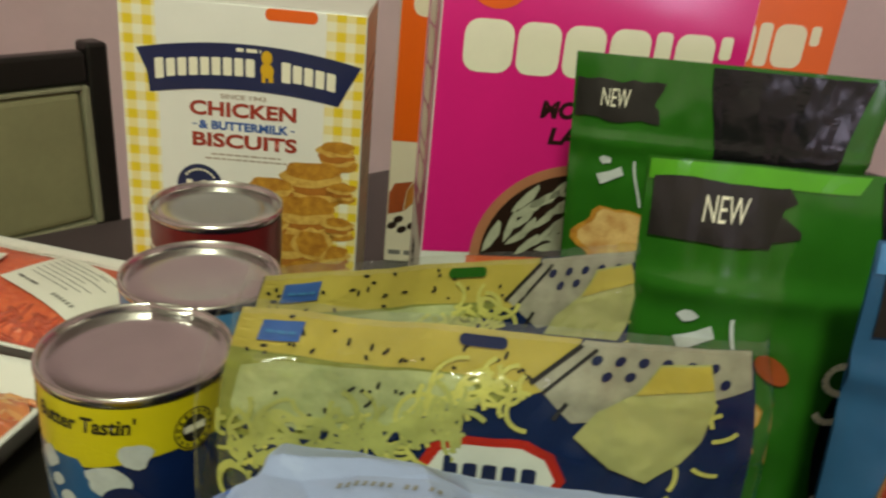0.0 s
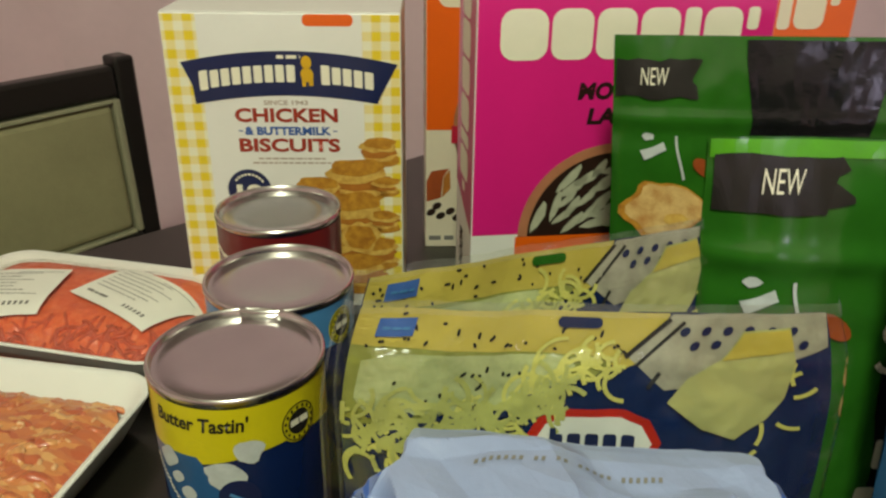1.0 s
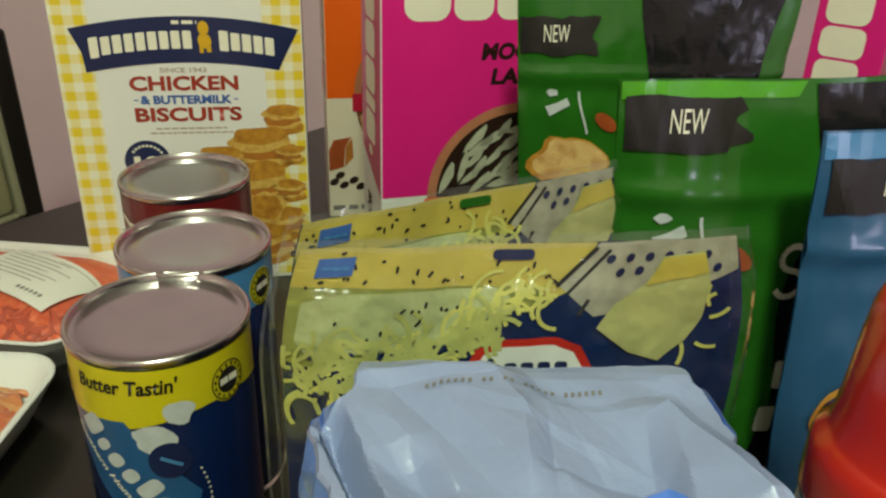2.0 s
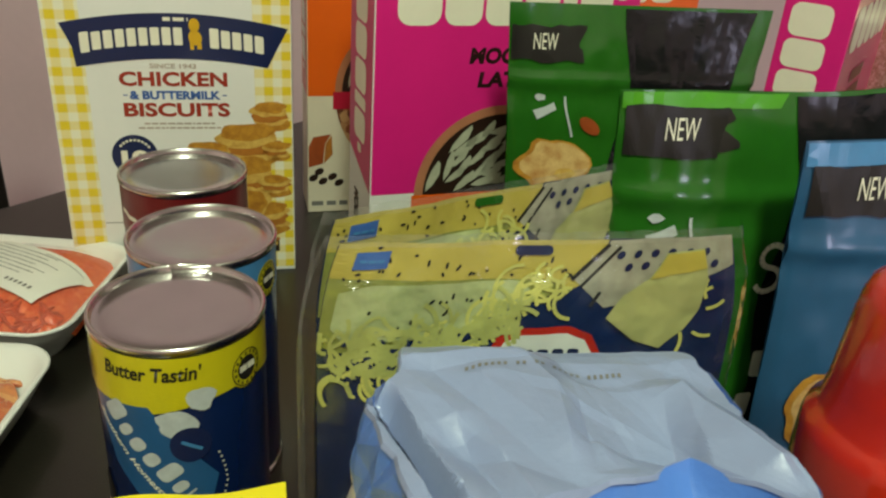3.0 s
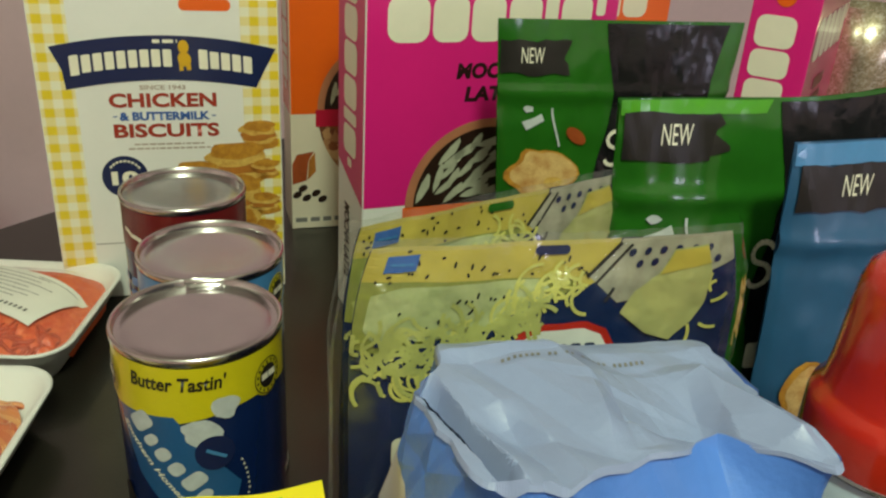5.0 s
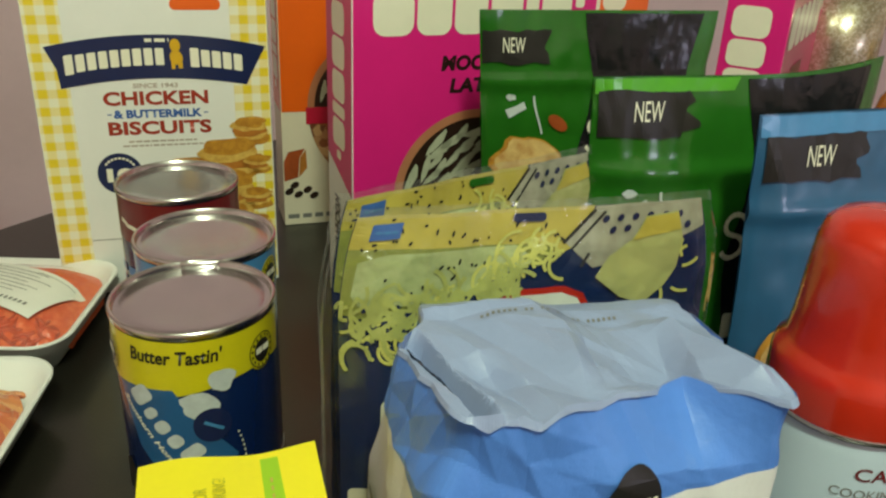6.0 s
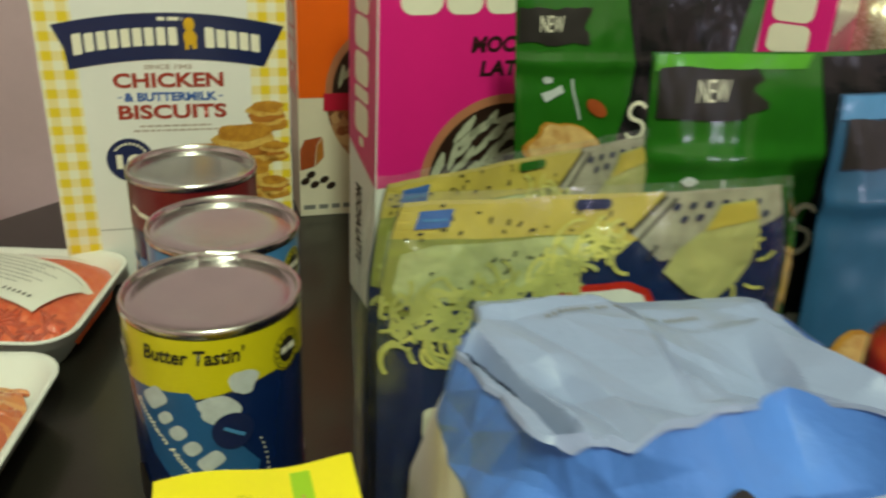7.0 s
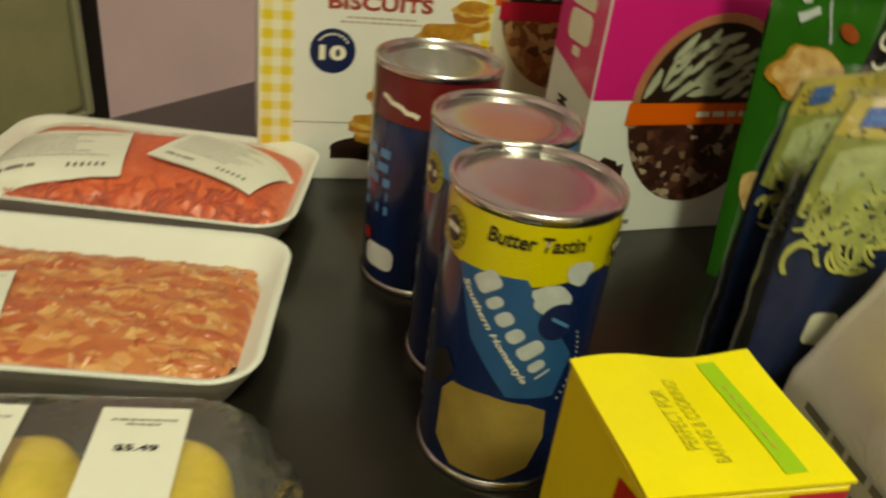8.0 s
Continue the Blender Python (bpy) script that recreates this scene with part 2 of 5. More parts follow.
dining_table()


def chair():
    c = thing("dining_chair", pose(-0.417, 1.095, 0, 0, 0, 51), "dark wooden dining chair with an olive padded back panel", "chair")
    lean = lambda z: 0.06 * max(0, z - 0.45)
    def bar(name, x0, x1, z0, z1, y0, y1, m, bev=0.006, label=""):
        bm = box_bm(x0, x1, y0, y1, z0, z1, bev, 3)
        for v in bm.verts:
            v.co.y += lean(v.co.z)
        part(name, bm, m, c, label)
    bar("back_post", -0.030, 0.0, 0, 0.849, 0, 0.035, M["chairwood"])
    bar("back_post", -0.450, -0.420, 0, 0.849, 0, 0.035, M["chairwood"])
    bar("top_rail", -0.4195, -0.0305, 0.795, 0.838, 0.003, 0.030, M["chairwood"])
    bar("lower_rail", -0.4195, -0.0305, 0.540, 0.600, 0.003, 0.030, M["chairwood"])
    bar("back_panel", -0.408, -0.042, 0.607, 0.788, 0.004, 0.026, M["chairpad"], 0.010, "olive padded leather panel")
    for x0, x1, z0, z1 in ((-0.0415, -0.0305, 0.601, 0.794), (-0.4195, -0.4085, 0.601, 0.794)):
        bar("panel_bead", x0, x1, z0, z1, 0.001, 0.024, M["bead"], 0.004, "pale piped edge")
    for z0, z1 in ((0.6005, 0.6065), (0.7885, 0.7945)):
        bar("panel_bead", -0.408, -0.042, z0, z1, 0.001, 0.024, M["bead"], 0.002, "pale piped edge")
    bar("seat", -0.450, 0.0, 0.42, 0.47, -0.42, -0.001, M["chairpad"], 0.015)
    for x in (-0.45, -0.04):
        bar("front_leg", x, x + 0.04, 0, 0.419, -0.42, -0.38, M["chairwood"])


chair()

# ---- print colours ----
M["maroon"] = mat("maroon_print", (0.16, 0.010, 0.012), 0.3, vary=0.2, scale=30, coat=0.3)
M["brick"] = mat("brick_red_ink", (0.36, 0.035, 0.015), 0.4, vary=0.1)
M["ink"] = mat("black_ink", (0.015, 0.013, 0.012), 0.4, vary=0.2)
M["grey_ink"] = mat("grey_ink", (0.22, 0.21, 0.19), 0.45, vary=0.2)
M["faint_ink"] = mat("faint_brown_ink", (0.50, 0.40, 0.33), 0.45, vary=0.2)
M["pale_ink"] = mat("pale_blue_white_ink", (0.58, 0.62, 0.62), 0.35, vary=0.25, scale=150)
M["midblue"] = mat("mid_blue_ink", (0.05, 0.13, 0.42), 0.35, vary=0.15)
M["sky"] = mat("sky_blue_print", (0.07, 0.24, 0.50), 0.3, vary=0.15, coat=0.3)
M["sash"] = mat("sash_blue_print", (0.022, 0.105, 0.27), 0.3, vary=0.2, coat=0.3)
M["offwhite"] = mat("cream_ink", (0.84, 0.80, 0.64), 0.35, vary=0.06)
M["gold"] = mat("gold_ink", (0.72, 0.42, 0.01), 0.35, vary=0.15)
M["butter"] = mat("butter_print", (0.57, 0.45, 0.085), 0.3, vary=0.2, scale=50, coat=0.4)
M["cheese"] = mat("cheese_print", (0.53, 0.53, 0.17), 0.2, vary=0.3, scale=80, bump=0.25, bscale=35)
M["shred"] = mat("cheese_shreds", (0.68, 0.64, 0.17), 0.35, vary=0.25, scale=120, coat=0.4)
# darker copy of the shred colour: shade behind the curls put into it
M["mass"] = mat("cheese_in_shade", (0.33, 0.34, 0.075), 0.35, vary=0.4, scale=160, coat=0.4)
M["block"] = mat("cheese_block_print", (0.47, 0.45, 0.19), 0.25, vary=0.25, scale=45, second=(0.44, 0.44, 0.17), coat=0.6, bump=0.3, bscale=35)
M["window"] = mat("bag_window", (0.30, 0.35, 0.15), 0.16, vary=0.5, scale=75, second=(0.54, 0.55, 0.28), coat=0.8, bump=0.35, bscale=35)
M["grater"] = mat("grater_print_grey", (0.47, 0.44, 0.34), 0.3, vary=0.45, scale=120, coat=0.4)
M["tan"] = mat("biscuit_tan", (0.66, 0.34, 0.04), 0.4, vary=0.4, scale=140, second=(0.30, 0.10, 0.012))
M["pale_tan"] = mat("biscuit_pale", (0.80, 0.56, 0.14), 0.4, vary=0.5, scale=140, second=(0.46, 0.21, 0.03))
M["dull_tan"] = mat("biscuit_dull", (0.40, 0.27, 0.06), 0.4, vary=0.35, scale=60)
M["rust"] = mat("fried_rust", (0.54, 0.20, 0.03), 0.4, vary=0.4, scale=150)
M["clay"] = mat("clay_bowl_print", (0.50, 0.20, 0.10), 0.4, vary=0.2, scale=60)
M["choc"] = mat("chocolate_print", (0.028, 0.012, 0.008), 0.35, vary=0.3, scale=150)
M["caramel"] = mat("caramel_print", (0.42, 0.085, 0.02), 0.35, vary=0.35, scale=90)
M["crimson"] = mat("crimson_print", (0.52, 0.010, 0.045), 0.32, vary=0.1)
M["limeband"] = mat("lime_band_print", (0.36, 0.60, 0.02), 0.35, vary=0.1)
M["olive_ink"] = mat("olive_ink", (0.52, 0.50, 0.02), 0.4, vary=0.1)
M["lumps"] = mat("yellow_dough", (0.86, 0.60, 0.03), 0.4, vary=0.25, scale=60, coat=0.3)
M["label"] = mat("label_paper", (0.82, 0.80, 0.72), 0.5, vary=0.05, scale=60)
M["fat"] = mat("fat_flecks", (0.78, 0.42, 0.20), 0.4, vary=0.2, scale=90, coat=0.3)
M["strandred"] = mat("beef_strand", (0.62, 0.085, 0.030), 0.55, vary=0.35, scale=120)
M["greyfilm"] = film_mat("clam_film", (0.97, 0.98, 0.97), 0.20, 0.95, 0.10)
M["wrap"] = film_mat("cling_wrap", (1.0, 0.99, 0.98), 0.02, 0.97, 0.06)
M["bagfilm"] = film_mat("bag_film", (0.97, 0.98, 0.95), 0.02, 0.995, 0.06)
M["bagedge"] = film_mat("bag_edge", (0.95, 0.95, 0.92), 0.06, 0.95, 0.10)


def gingham(name, pitch):
    m = bpy.data.materials.new(name)
    m.use_nodes = True
    n, l = m.node_tree.nodes, m.node_tree.links
    b = n["Principled BSDF"]
    b.inputs["Roughness"].default_value = 0.38
    co, sep = n.new("ShaderNodeTexCoord"), n.new("ShaderNodeSeparateXYZ")
    l.new(co.outputs["Object"], sep.inputs[0])
    outs = []
    for axis in ("X", "Z"):
        w = n.new("ShaderNodeMath")
        w.operation = "PINGPONG"
        w.inputs[1].default_value = pitch / 2
        l.new(sep.outputs[axis], w.inputs[0])
        r = n.new("ShaderNodeMapRange")
        r.inputs["From Min"].default_value, r.inputs["From Max"].default_value = pitch * 0.21, pitch * 0.29
        l.new(w.outputs[0], r.inputs["Value"])
        outs.append(r)
    add = n.new("ShaderNodeMath")
    add.inputs[1].default_value = 0
    l.new(outs[0].outputs[0], add.inputs[0]), l.new(outs[1].outputs[0], add.inputs[1])
    ramp = n.new("ShaderNodeValToRGB")
    e = ramp.color_ramp.elements
    e[0].color, e[1].color, e[1].position = (0.82, 0.79, 0.60, 1), (0.78, 0.58, 0.025, 1), 1.0
    half = n.new("ShaderNodeMath")
    half.operation, half.inputs[1].default_value = "MULTIPLY", 0.5
    l.new(add.outputs[0], half.inputs[0]), l.new(half.outputs[0], ramp.inputs[0])
    l.new(ramp.outputs[0], b.inputs["Base Color"])
    return m


def speckle(name, stops, scale, rough=0.35, stretch=(1, 1, 1), coat=0.3, metal=0.0, bump=0.0):
    """Printed or real small grains: cells of random shade through a ramp."""
    m = bpy.data.materials.new(name)
    m.use_nodes = True
    n, l = m.node_tree.nodes, m.node_tree.links
    b = n["Principled BSDF"]
    b.inputs["Roughness"].default_value, b.inputs["Coat Weight"].default_value, b.inputs["Metallic"].default_value = rough, coat, metal
    co, mp, vo, ns = n.new("ShaderNodeTexCoord"), n.new("ShaderNodeMapping"), n.new("ShaderNodeTexVoronoi"), n.new("ShaderNodeTexNoise")
    mp.inputs["Scale"].default_value = stretch
    vo.inputs["Scale"].default_value, ns.inputs["Scale"].default_value = scale, scale * 0.6
    mixv = n.new("ShaderNodeMix")
    mixv.data_type = "VECTOR"
    mixv.inputs["Factor"].default_value = 0.012
    l.new(co.outputs["Object"], mp.inputs[0]), l.new(mp.outputs[0], ns.inputs["Vector"])
    l.new(mp.outputs[0], mixv.inputs["A"]), l.new(ns.outputs["Color"], mixv.inputs["B"]), l.new(mixv.outputs["Result"], vo.inputs["Vector"])
    sp, ramp = n.new("ShaderNodeSeparateColor"), n.new("ShaderNodeValToRGB")
    l.new(vo.outputs["Color"], sp.inputs[0]), l.new(sp.outputs[0], ramp.inputs[0])
    e = ramp.color_ramp.elements
    while len(e) < len(stops):
        e.new(0.5)
    for el, (p, c) in zip(e, stops):
        el.position, el.color = p, (*c, 1)
    l.new(ramp.outputs[0], b.inputs["Base Color"])
    if bump:
        bn = n.new("ShaderNodeBump")
        bn.inputs["Strength"].default_value, bn.inputs["Distance"].default_value = bump, 1.0 / scale
        l.new(sp.outputs[1], bn.inputs["Height"]), l.new(bn.outputs[0], b.inputs["Normal"])
    return m


M["gingham"] = gingham("yellow_gingham", 0.0148)
M["drizzle"] = mat("cream_topping", (0.52, 0.53, 0.38), 0.35, vary=0.3, scale=90)
M["puffs"] = speckle("chocolate_puffs", [(0.0, (0.03, 0.010, 0.008)), (0.70, (0.06, 0.018, 0.012)), (0.88, (0.16, 0.06, 0.035)), (0.98, (0.45, 0.33, 0.24))], 150)
M["puffs2"] = speckle("caramel_puffs", [(0.0, (0.10, 0.03, 0.02)), (0.5, (0.30, 0.09, 0.03)), (0.9, (0.60, 0.35, 0.16))], 110)
M["beef"] = speckle("ground_beef_grain", [(0.0, (0.66, 0.085, 0.026)), (0.5, (0.73, 0.120, 0.034)), (0.85, (0.77, 0.150, 0.045)), (1.0, (0.79, 0.20, 0.08))], 340, 0.4, (1, 1, 1), 0.2)
M["sausage"] = speckle("sausage_grain", [(0.0, (0.50, 0.10, 0.045)), (0.4, (0.58, 0.18, 0.075)), (0.75, (0.66, 0.26, 0.09)), (1.0, (0.76, 0.42, 0.17))], 130, 0.35, (0.6, 1.4, 1), 0.2)
M["glitter"] = speckle("gold_glitter", [(0.0, (0.45, 0.38, 0.24)), (0.6, (0.68, 0.60, 0.42)), (0.9, (0.9, 0.85, 0.7))], 380, 0.25, (1, 1, 1), 0.0, 0.7, 1.0)

M["bread"] = mat("baked_bread_print", (0.80, 0.58, 0.24), 0.35, scale=95, second=(0.42, 0.16, 0.03), coat=0.3)
rng = random.Random(7)


def blob(cu, cv, a, b, seed, n=26, rough=0.16):
    """An uneven rounded patch."""
    out = []
    for k in range(n):
        q = 2 * math.pi * k / n
        g = 1 + rough * noise.noise((math.cos(q) * 1.4 + seed * 5, math.sin(q) * 1.4, seed)) * 2
        out.append((cu + a * g * math.cos(q), cv + b * g * math.sin(q)))
    return out


def blocks(spans, v0, v1, r=0.3):
    """Plain rounded bars standing for brand letters."""
    return [rrect_at(a, v0, b, v1, r * (b - a)) for a, b in spans]


def bars(u0, u1, v, h, seed, gap=0.25):
    """A line of small unreadable writing as short bars."""
    rr, u, out = random.Random(seed), u0, []
    while u < u1:
        w = h * rr.uniform(1.2, 4.5)
        out.append(rect(u, v, min(u1, u + w), v + h))
        u += w + h * (0.5 + gap)
    return out


def arch(mid, half, rise):
    return lambda u, v: (u, v - rise * ((u - mid) / half) ** 2)


# ---- cartons ----
def carton(name, m, w, d, h, label, body, group):
    """Origin: left bottom front corner; the front looks to -y."""
    t = thing(name, m, label, "box", group)
    part("carton_body", box_bm(0, w, 0, d, 0, h, 0.0012, 2), body, t)
    front = lambda u, v, o=0.0: (u, -o, v)
    spine = lambda u, v, o=0.0: (-o, d - u, v)
    top = lambda u, v, o=0.0: (u, v, h + o)
    right = lambda u, v, o=0.0: (w + o, u, v)
    return t, front, spine, top, right


def ink(t, s, name, polys, m, lift=0.0003, cell=0.0, warp=None, label=""):
    return part(name, art(s, polys, lift, cell, warp), M[m], t, label)


def biscuit_carton():
    t, f, s, top, rt = carton("biscuit_carton", pose(-0.238, 0.642, T, 0, 0, 1.2), 0.190, 0.115, 0.262, "white carton of biscuits with yellow gingham edges and navy banner", M["white"], "cartons on the table")
    ink(t, f, "gingham_strip", [rect(0.001, 0.004, 0.0285, 0.261)], "gingham", label="yellow gingham strip")
    ink(t, f, "gingham_strip", [rect(0.159, 0.004, 0.189, 0.261)], "gingham", label="yellow gingham strip")
    bend = arch(0.0975, 0.085, 0.0095)
    n = 28
    topline = [(0.013 + 0.174 * i / n, 0.2325) for i in range(n + 1)]
    lowline = [(0.170 - 0.148 * i / n, 0.1965) for i in range(n + 1)]
    edge = lambda g: [(u, v + g) for u, v in topline] + [(0.178, 0.214)] + [(u, v - g) for u, v in lowline] + [(0.0205, 0.213)]
    ink(t, f, "banner", [edge(0.0)], "navy", 0.0006, 0, bend, "navy arched banner")
    x = 0.026
    spans = []
    for k in range(9):
        spans.append((x + 0.0088 * k + 0.0008, x + 0.0088 * k + 0.0076))
    spans += [(0.125 + 0.0088 * k, 0.1320 + 0.0088 * k) for k in range(5)]
    for k, (a, b) in enumerate(spans):
        tall = 0.001 if k in (0, 9) else 0.0
        ink(t, f, "brand_letter_bar", blocks([(a, b)], 0.2075 - tall, 0.2215 + tall, 0.16), "offwhite", 0.0009, 0.004, bend)
    ink(t, f, "emblem", [ellipse(0.1135, 0.2235, 0.0042, 0.0055, 14), ellipse(0.1138, 0.2135, 0.0052, 0.0062, 12, 15), rect(0.1095, 0.204, 0.1125, 0.211), rect(0.1150, 0.2045, 0.1185, 0.2095)], "gold", 0.0009, 0, None, "golden emblem shape")
    ink(t, f, "small_mark", bars(0.090, 0.109, 0.2265, 0.0028, 3), "offwhite", 0.0009)
    lettering("since_line", "SINCE 1943", f, (0.077, 0.1885, 0.113, 0.1925), M["faint_ink"], t)
    lettering("title_line", "CHICKEN", f, (0.0525, 0.1738, 0.1370, 0.1858), M["brick"], t, bold=0.034)
    lettering("title_line", "& BUTTERMILK", f, (0.0595, 0.1628, 0.1310, 0.1700), M["midblue"], t, bold=0.04)
    for u in (0.0545, 0.1325):
        ink(t, f, "dash", [rect(u, 0.1658, u + 0.0035, 0.1667)], "midblue")
    lettering("title_line", "BISCUITS", f, (0.0540, 0.1482, 0.1380, 0.1600), M["brick"], t, bold=0.034)
    ink(t, f, "small_print", bars(0.069, 0.125, 0.1415, 0.0014, 5) + bars(0.064, 0.130, 0.1377, 0.0014, 6), "faint_ink")
    ink(t, f, "badge", [ellipse(0.0590, 0.1140, 0.0185, 0.0185, 40)], "navy", 0.0003, 0, None, "round navy badge")
    lettering("badge_number", "10", f, (0.0480, 0.1065, 0.0700, 0.1190), M["offwhite"], t, bold=0.05)
    ink(t, f, "badge_arc", [ellipse(0.0590 + 0.0140 * math.cos(radians(a)), 0.1140 + 0.0140 * math.sin(radians(a)), 0.0011, 0.0014, 6, a) for a in range(35, 150, 13)], "offwhite", 0.0006)
    ink(t, f, "rule", [rect(0.029, 0.0525, 0.100, 0.0532)], "grey_ink")
    # pile of biscuits and the serving board
    ink(t, f, "board", [ellipse(0.118, 0.030, 0.058, 0.013, 30), rect(0.061, 0.020, 0.176, 0.030)], "choc", 0.0004, 0, None, "dark serving board print")
    for cu, cv, a in ((0.171, 0.150, 0.017), (0.176, 0.118, 0.013), (0.151, 0.124, 0.026), (0.118, 0.112, 0.020), (0.174, 0.086, 0.015), (0.146, 0.092, 0.028), (0.112, 0.080, 0.020), (0.166, 0.055, 0.020), (0.132, 0.058, 0.026), (0.094, 0.050, 0.017), (0.150, 0.036, 0.024)):
        a = min(a, (0.1885 - cu) / 1.12)
        k = a / 0.024
        ink(t, f, "biscuit_print", [blob(cu + 0.001, cv - 0.013 * k, a * 0.92, 0.0095 * k, cu * 90)], "tan", 0.0005)
        ink(t, f, "biscuit_print", [blob(cu, cv - 0.007 * k, a * 0.94, 0.0085 * k, cu * 60 + 1)], "pale_tan", 0.0007)
        ink(t, f, "biscuit_print", [blob(cu - 0.001, cv - 0.002 * k, a, 0.0085 * k, cv * 70, 30, 0.22)], "rust", 0.0009)
        ink(t, f, "biscuit_print", [blob(cu - 0.001, cv + 0.005 * k, a * 0.97, 0.0085 * k, cu * 50 + 3)], "pale_tan", 0.0011)
        ink(t, f, "biscuit_print", [blob(cu, cv + 0.010 * k, a * 0.90, 0.0075 * k, cv * 40 + 7)], "tan", 0.0013)
    ink(t, f, "biscuit_print", [blob(0.152, 0.070, 0.017, 0.014, 77)], "pale_tan", 0.0016)
    ink(t, f, "biscuit_print", [blob(0.152, 0.0705, 0.0145, 0.0115, 78)], "tan", 0.0018)
    ink(t, f, "tag", [rrect_at(0.112, 0.252, 0.152, 0.2612, 0.004)], "orange", 0.0003, 0, None, "orange tag print")
    ink(t, top, "tag", [rrect_at(0.105, 0.001, 0.160, 0.020, 0.006)], "orange", 0.0004, 0, None, "orange tag print")
    ink(t, top, "flap_edge", [rect(0.002, 0.056, 0.188, 0.0572)], "grey_ink", 0.0004)
    part("top_flap", box_bm(0.001, 0.189, 0.001, 0.056, 0.2622, 0.2631), M["white"], t, "folded top flap")
    ink(t, rt, "side_print", [rect(0.004, 0.004, 0.111, 0.257)], "cream", 0.0004)
    ink(t, rt, "side_text", [p for k in range(9) for p in bars(0.015, 0.10, 0.12 + 0.012 * k, 0.003, 20 + k)], "grey_ink", 0.0007)


biscuit_carton()

LETTERS = [(0.0, 0.0330), (0.0355, 0.0645), (0.0670, 0.0950), (0.0980, 0.1260), (0.1290, 0.1405), (0.1435, 0.1710), (0.1745, 0.183)]


def brand_row(t, s, u0, v0, v1, m, k=1.0, skip=0, seed=1):
    """Big rounded brand bars, each one shape."""
    for i, (a, b) in enumerate(LETTERS):
        if i < skip:
            continue
        lo = v0 if i < 6 else v0 + (v1 - v0) * 0.55
        ink(t, s, "brand_letter_bar", [rrect_at(u0 + a * k, lo, u0 + b * k, v1, (b - a) * k * 0.30)], m, 0.0006)


def brand_column(t, s, mid, v0, v1, m):
    """The same bars turned down a carton's spine."""
    for i, (a, b) in enumerate(LETTERS):
        g = (v1 - v0) / 0.183
        r = 0.018 if i < 6 else 0.006
        ink(t, s, "brand_letter_bar", [rrect_at(mid - r, v1 - b * g, mid + r, v1 - a * g, (b - a) * g * 0.28)], m, 0.0006)


def bowl_print(t, f, cu, cv, r, puffs, band):
    ink(t, f, "bowl_rim", [ellipse(cu, cv, r, r, 48, 0, 0, 180)], "clay", 0.0006, 0, None, "clay bowl rim print")
    ink(t, f, "topping", [ellipse(cu, cv, r * 0.9, r * 0.9, 48, 0, 0, 180)], "choc", 0.0008, 0, None, "chocolate sauce print")
    rr = random.Random(int(cu * 1000))
    curls = []
    for row in range(9):
        for k in range(9):
            u, v = cu + r * (-1.0 + 0.235 * k + 0.12 * (row % 2) + rr.uniform(-0.04, 0.04)), cv + r * (0.03 + 0.098 * row + rr.uniform(-0.02, 0.02))
            a, b, lean = r * rr.uniform(0.12, 0.20), r * rr.uniform(0.040, 0.062), rr.uniform(8, 50) - 45 * (u - cu) / r
            leaf = [(u + a * x * math.cos(radians(lean)) - b * y * math.sin(radians(lean)), v + a * x * math.sin(radians(lean)) + b * y * math.cos(radians(lean))) for x, y in ((-1, 0), (-0.5, -0.7), (0.3, -1.0), (0.9, -0.2), (1.0, 0.5), (0.3, 0.8), (-0.5, 0.6))]
            if all(y > cv + 0.001 and math.hypot(x - cu, y - cv) < r * 0.88 for x, y in leaf):
                curls.append(leaf)
    tagged(ink(t, f, "topping_print", curls, "drizzle", 0.0010, 0, None, "cream curls print"), kind="stuff")
    ink(t, f, "bowl_glass", [ellipse(cu, cv, r, r * 1.22, 48, 0, 180, 360)], puffs, 0.0006, 0, None, "cereal puffs print")
    ink(t, f, "bowl_band", [rect(cu - r - 0.002, cv - 0.018, cu + r + 0.002, cv)], band, 0.0012, 0, None, "coloured band across the bowl")
    ink(t, f, "band_text", bars(cu - 0.01, cu + r * 0.8, cv - 0.0115, 0.0045, 9), "offwhite", 0.0015)


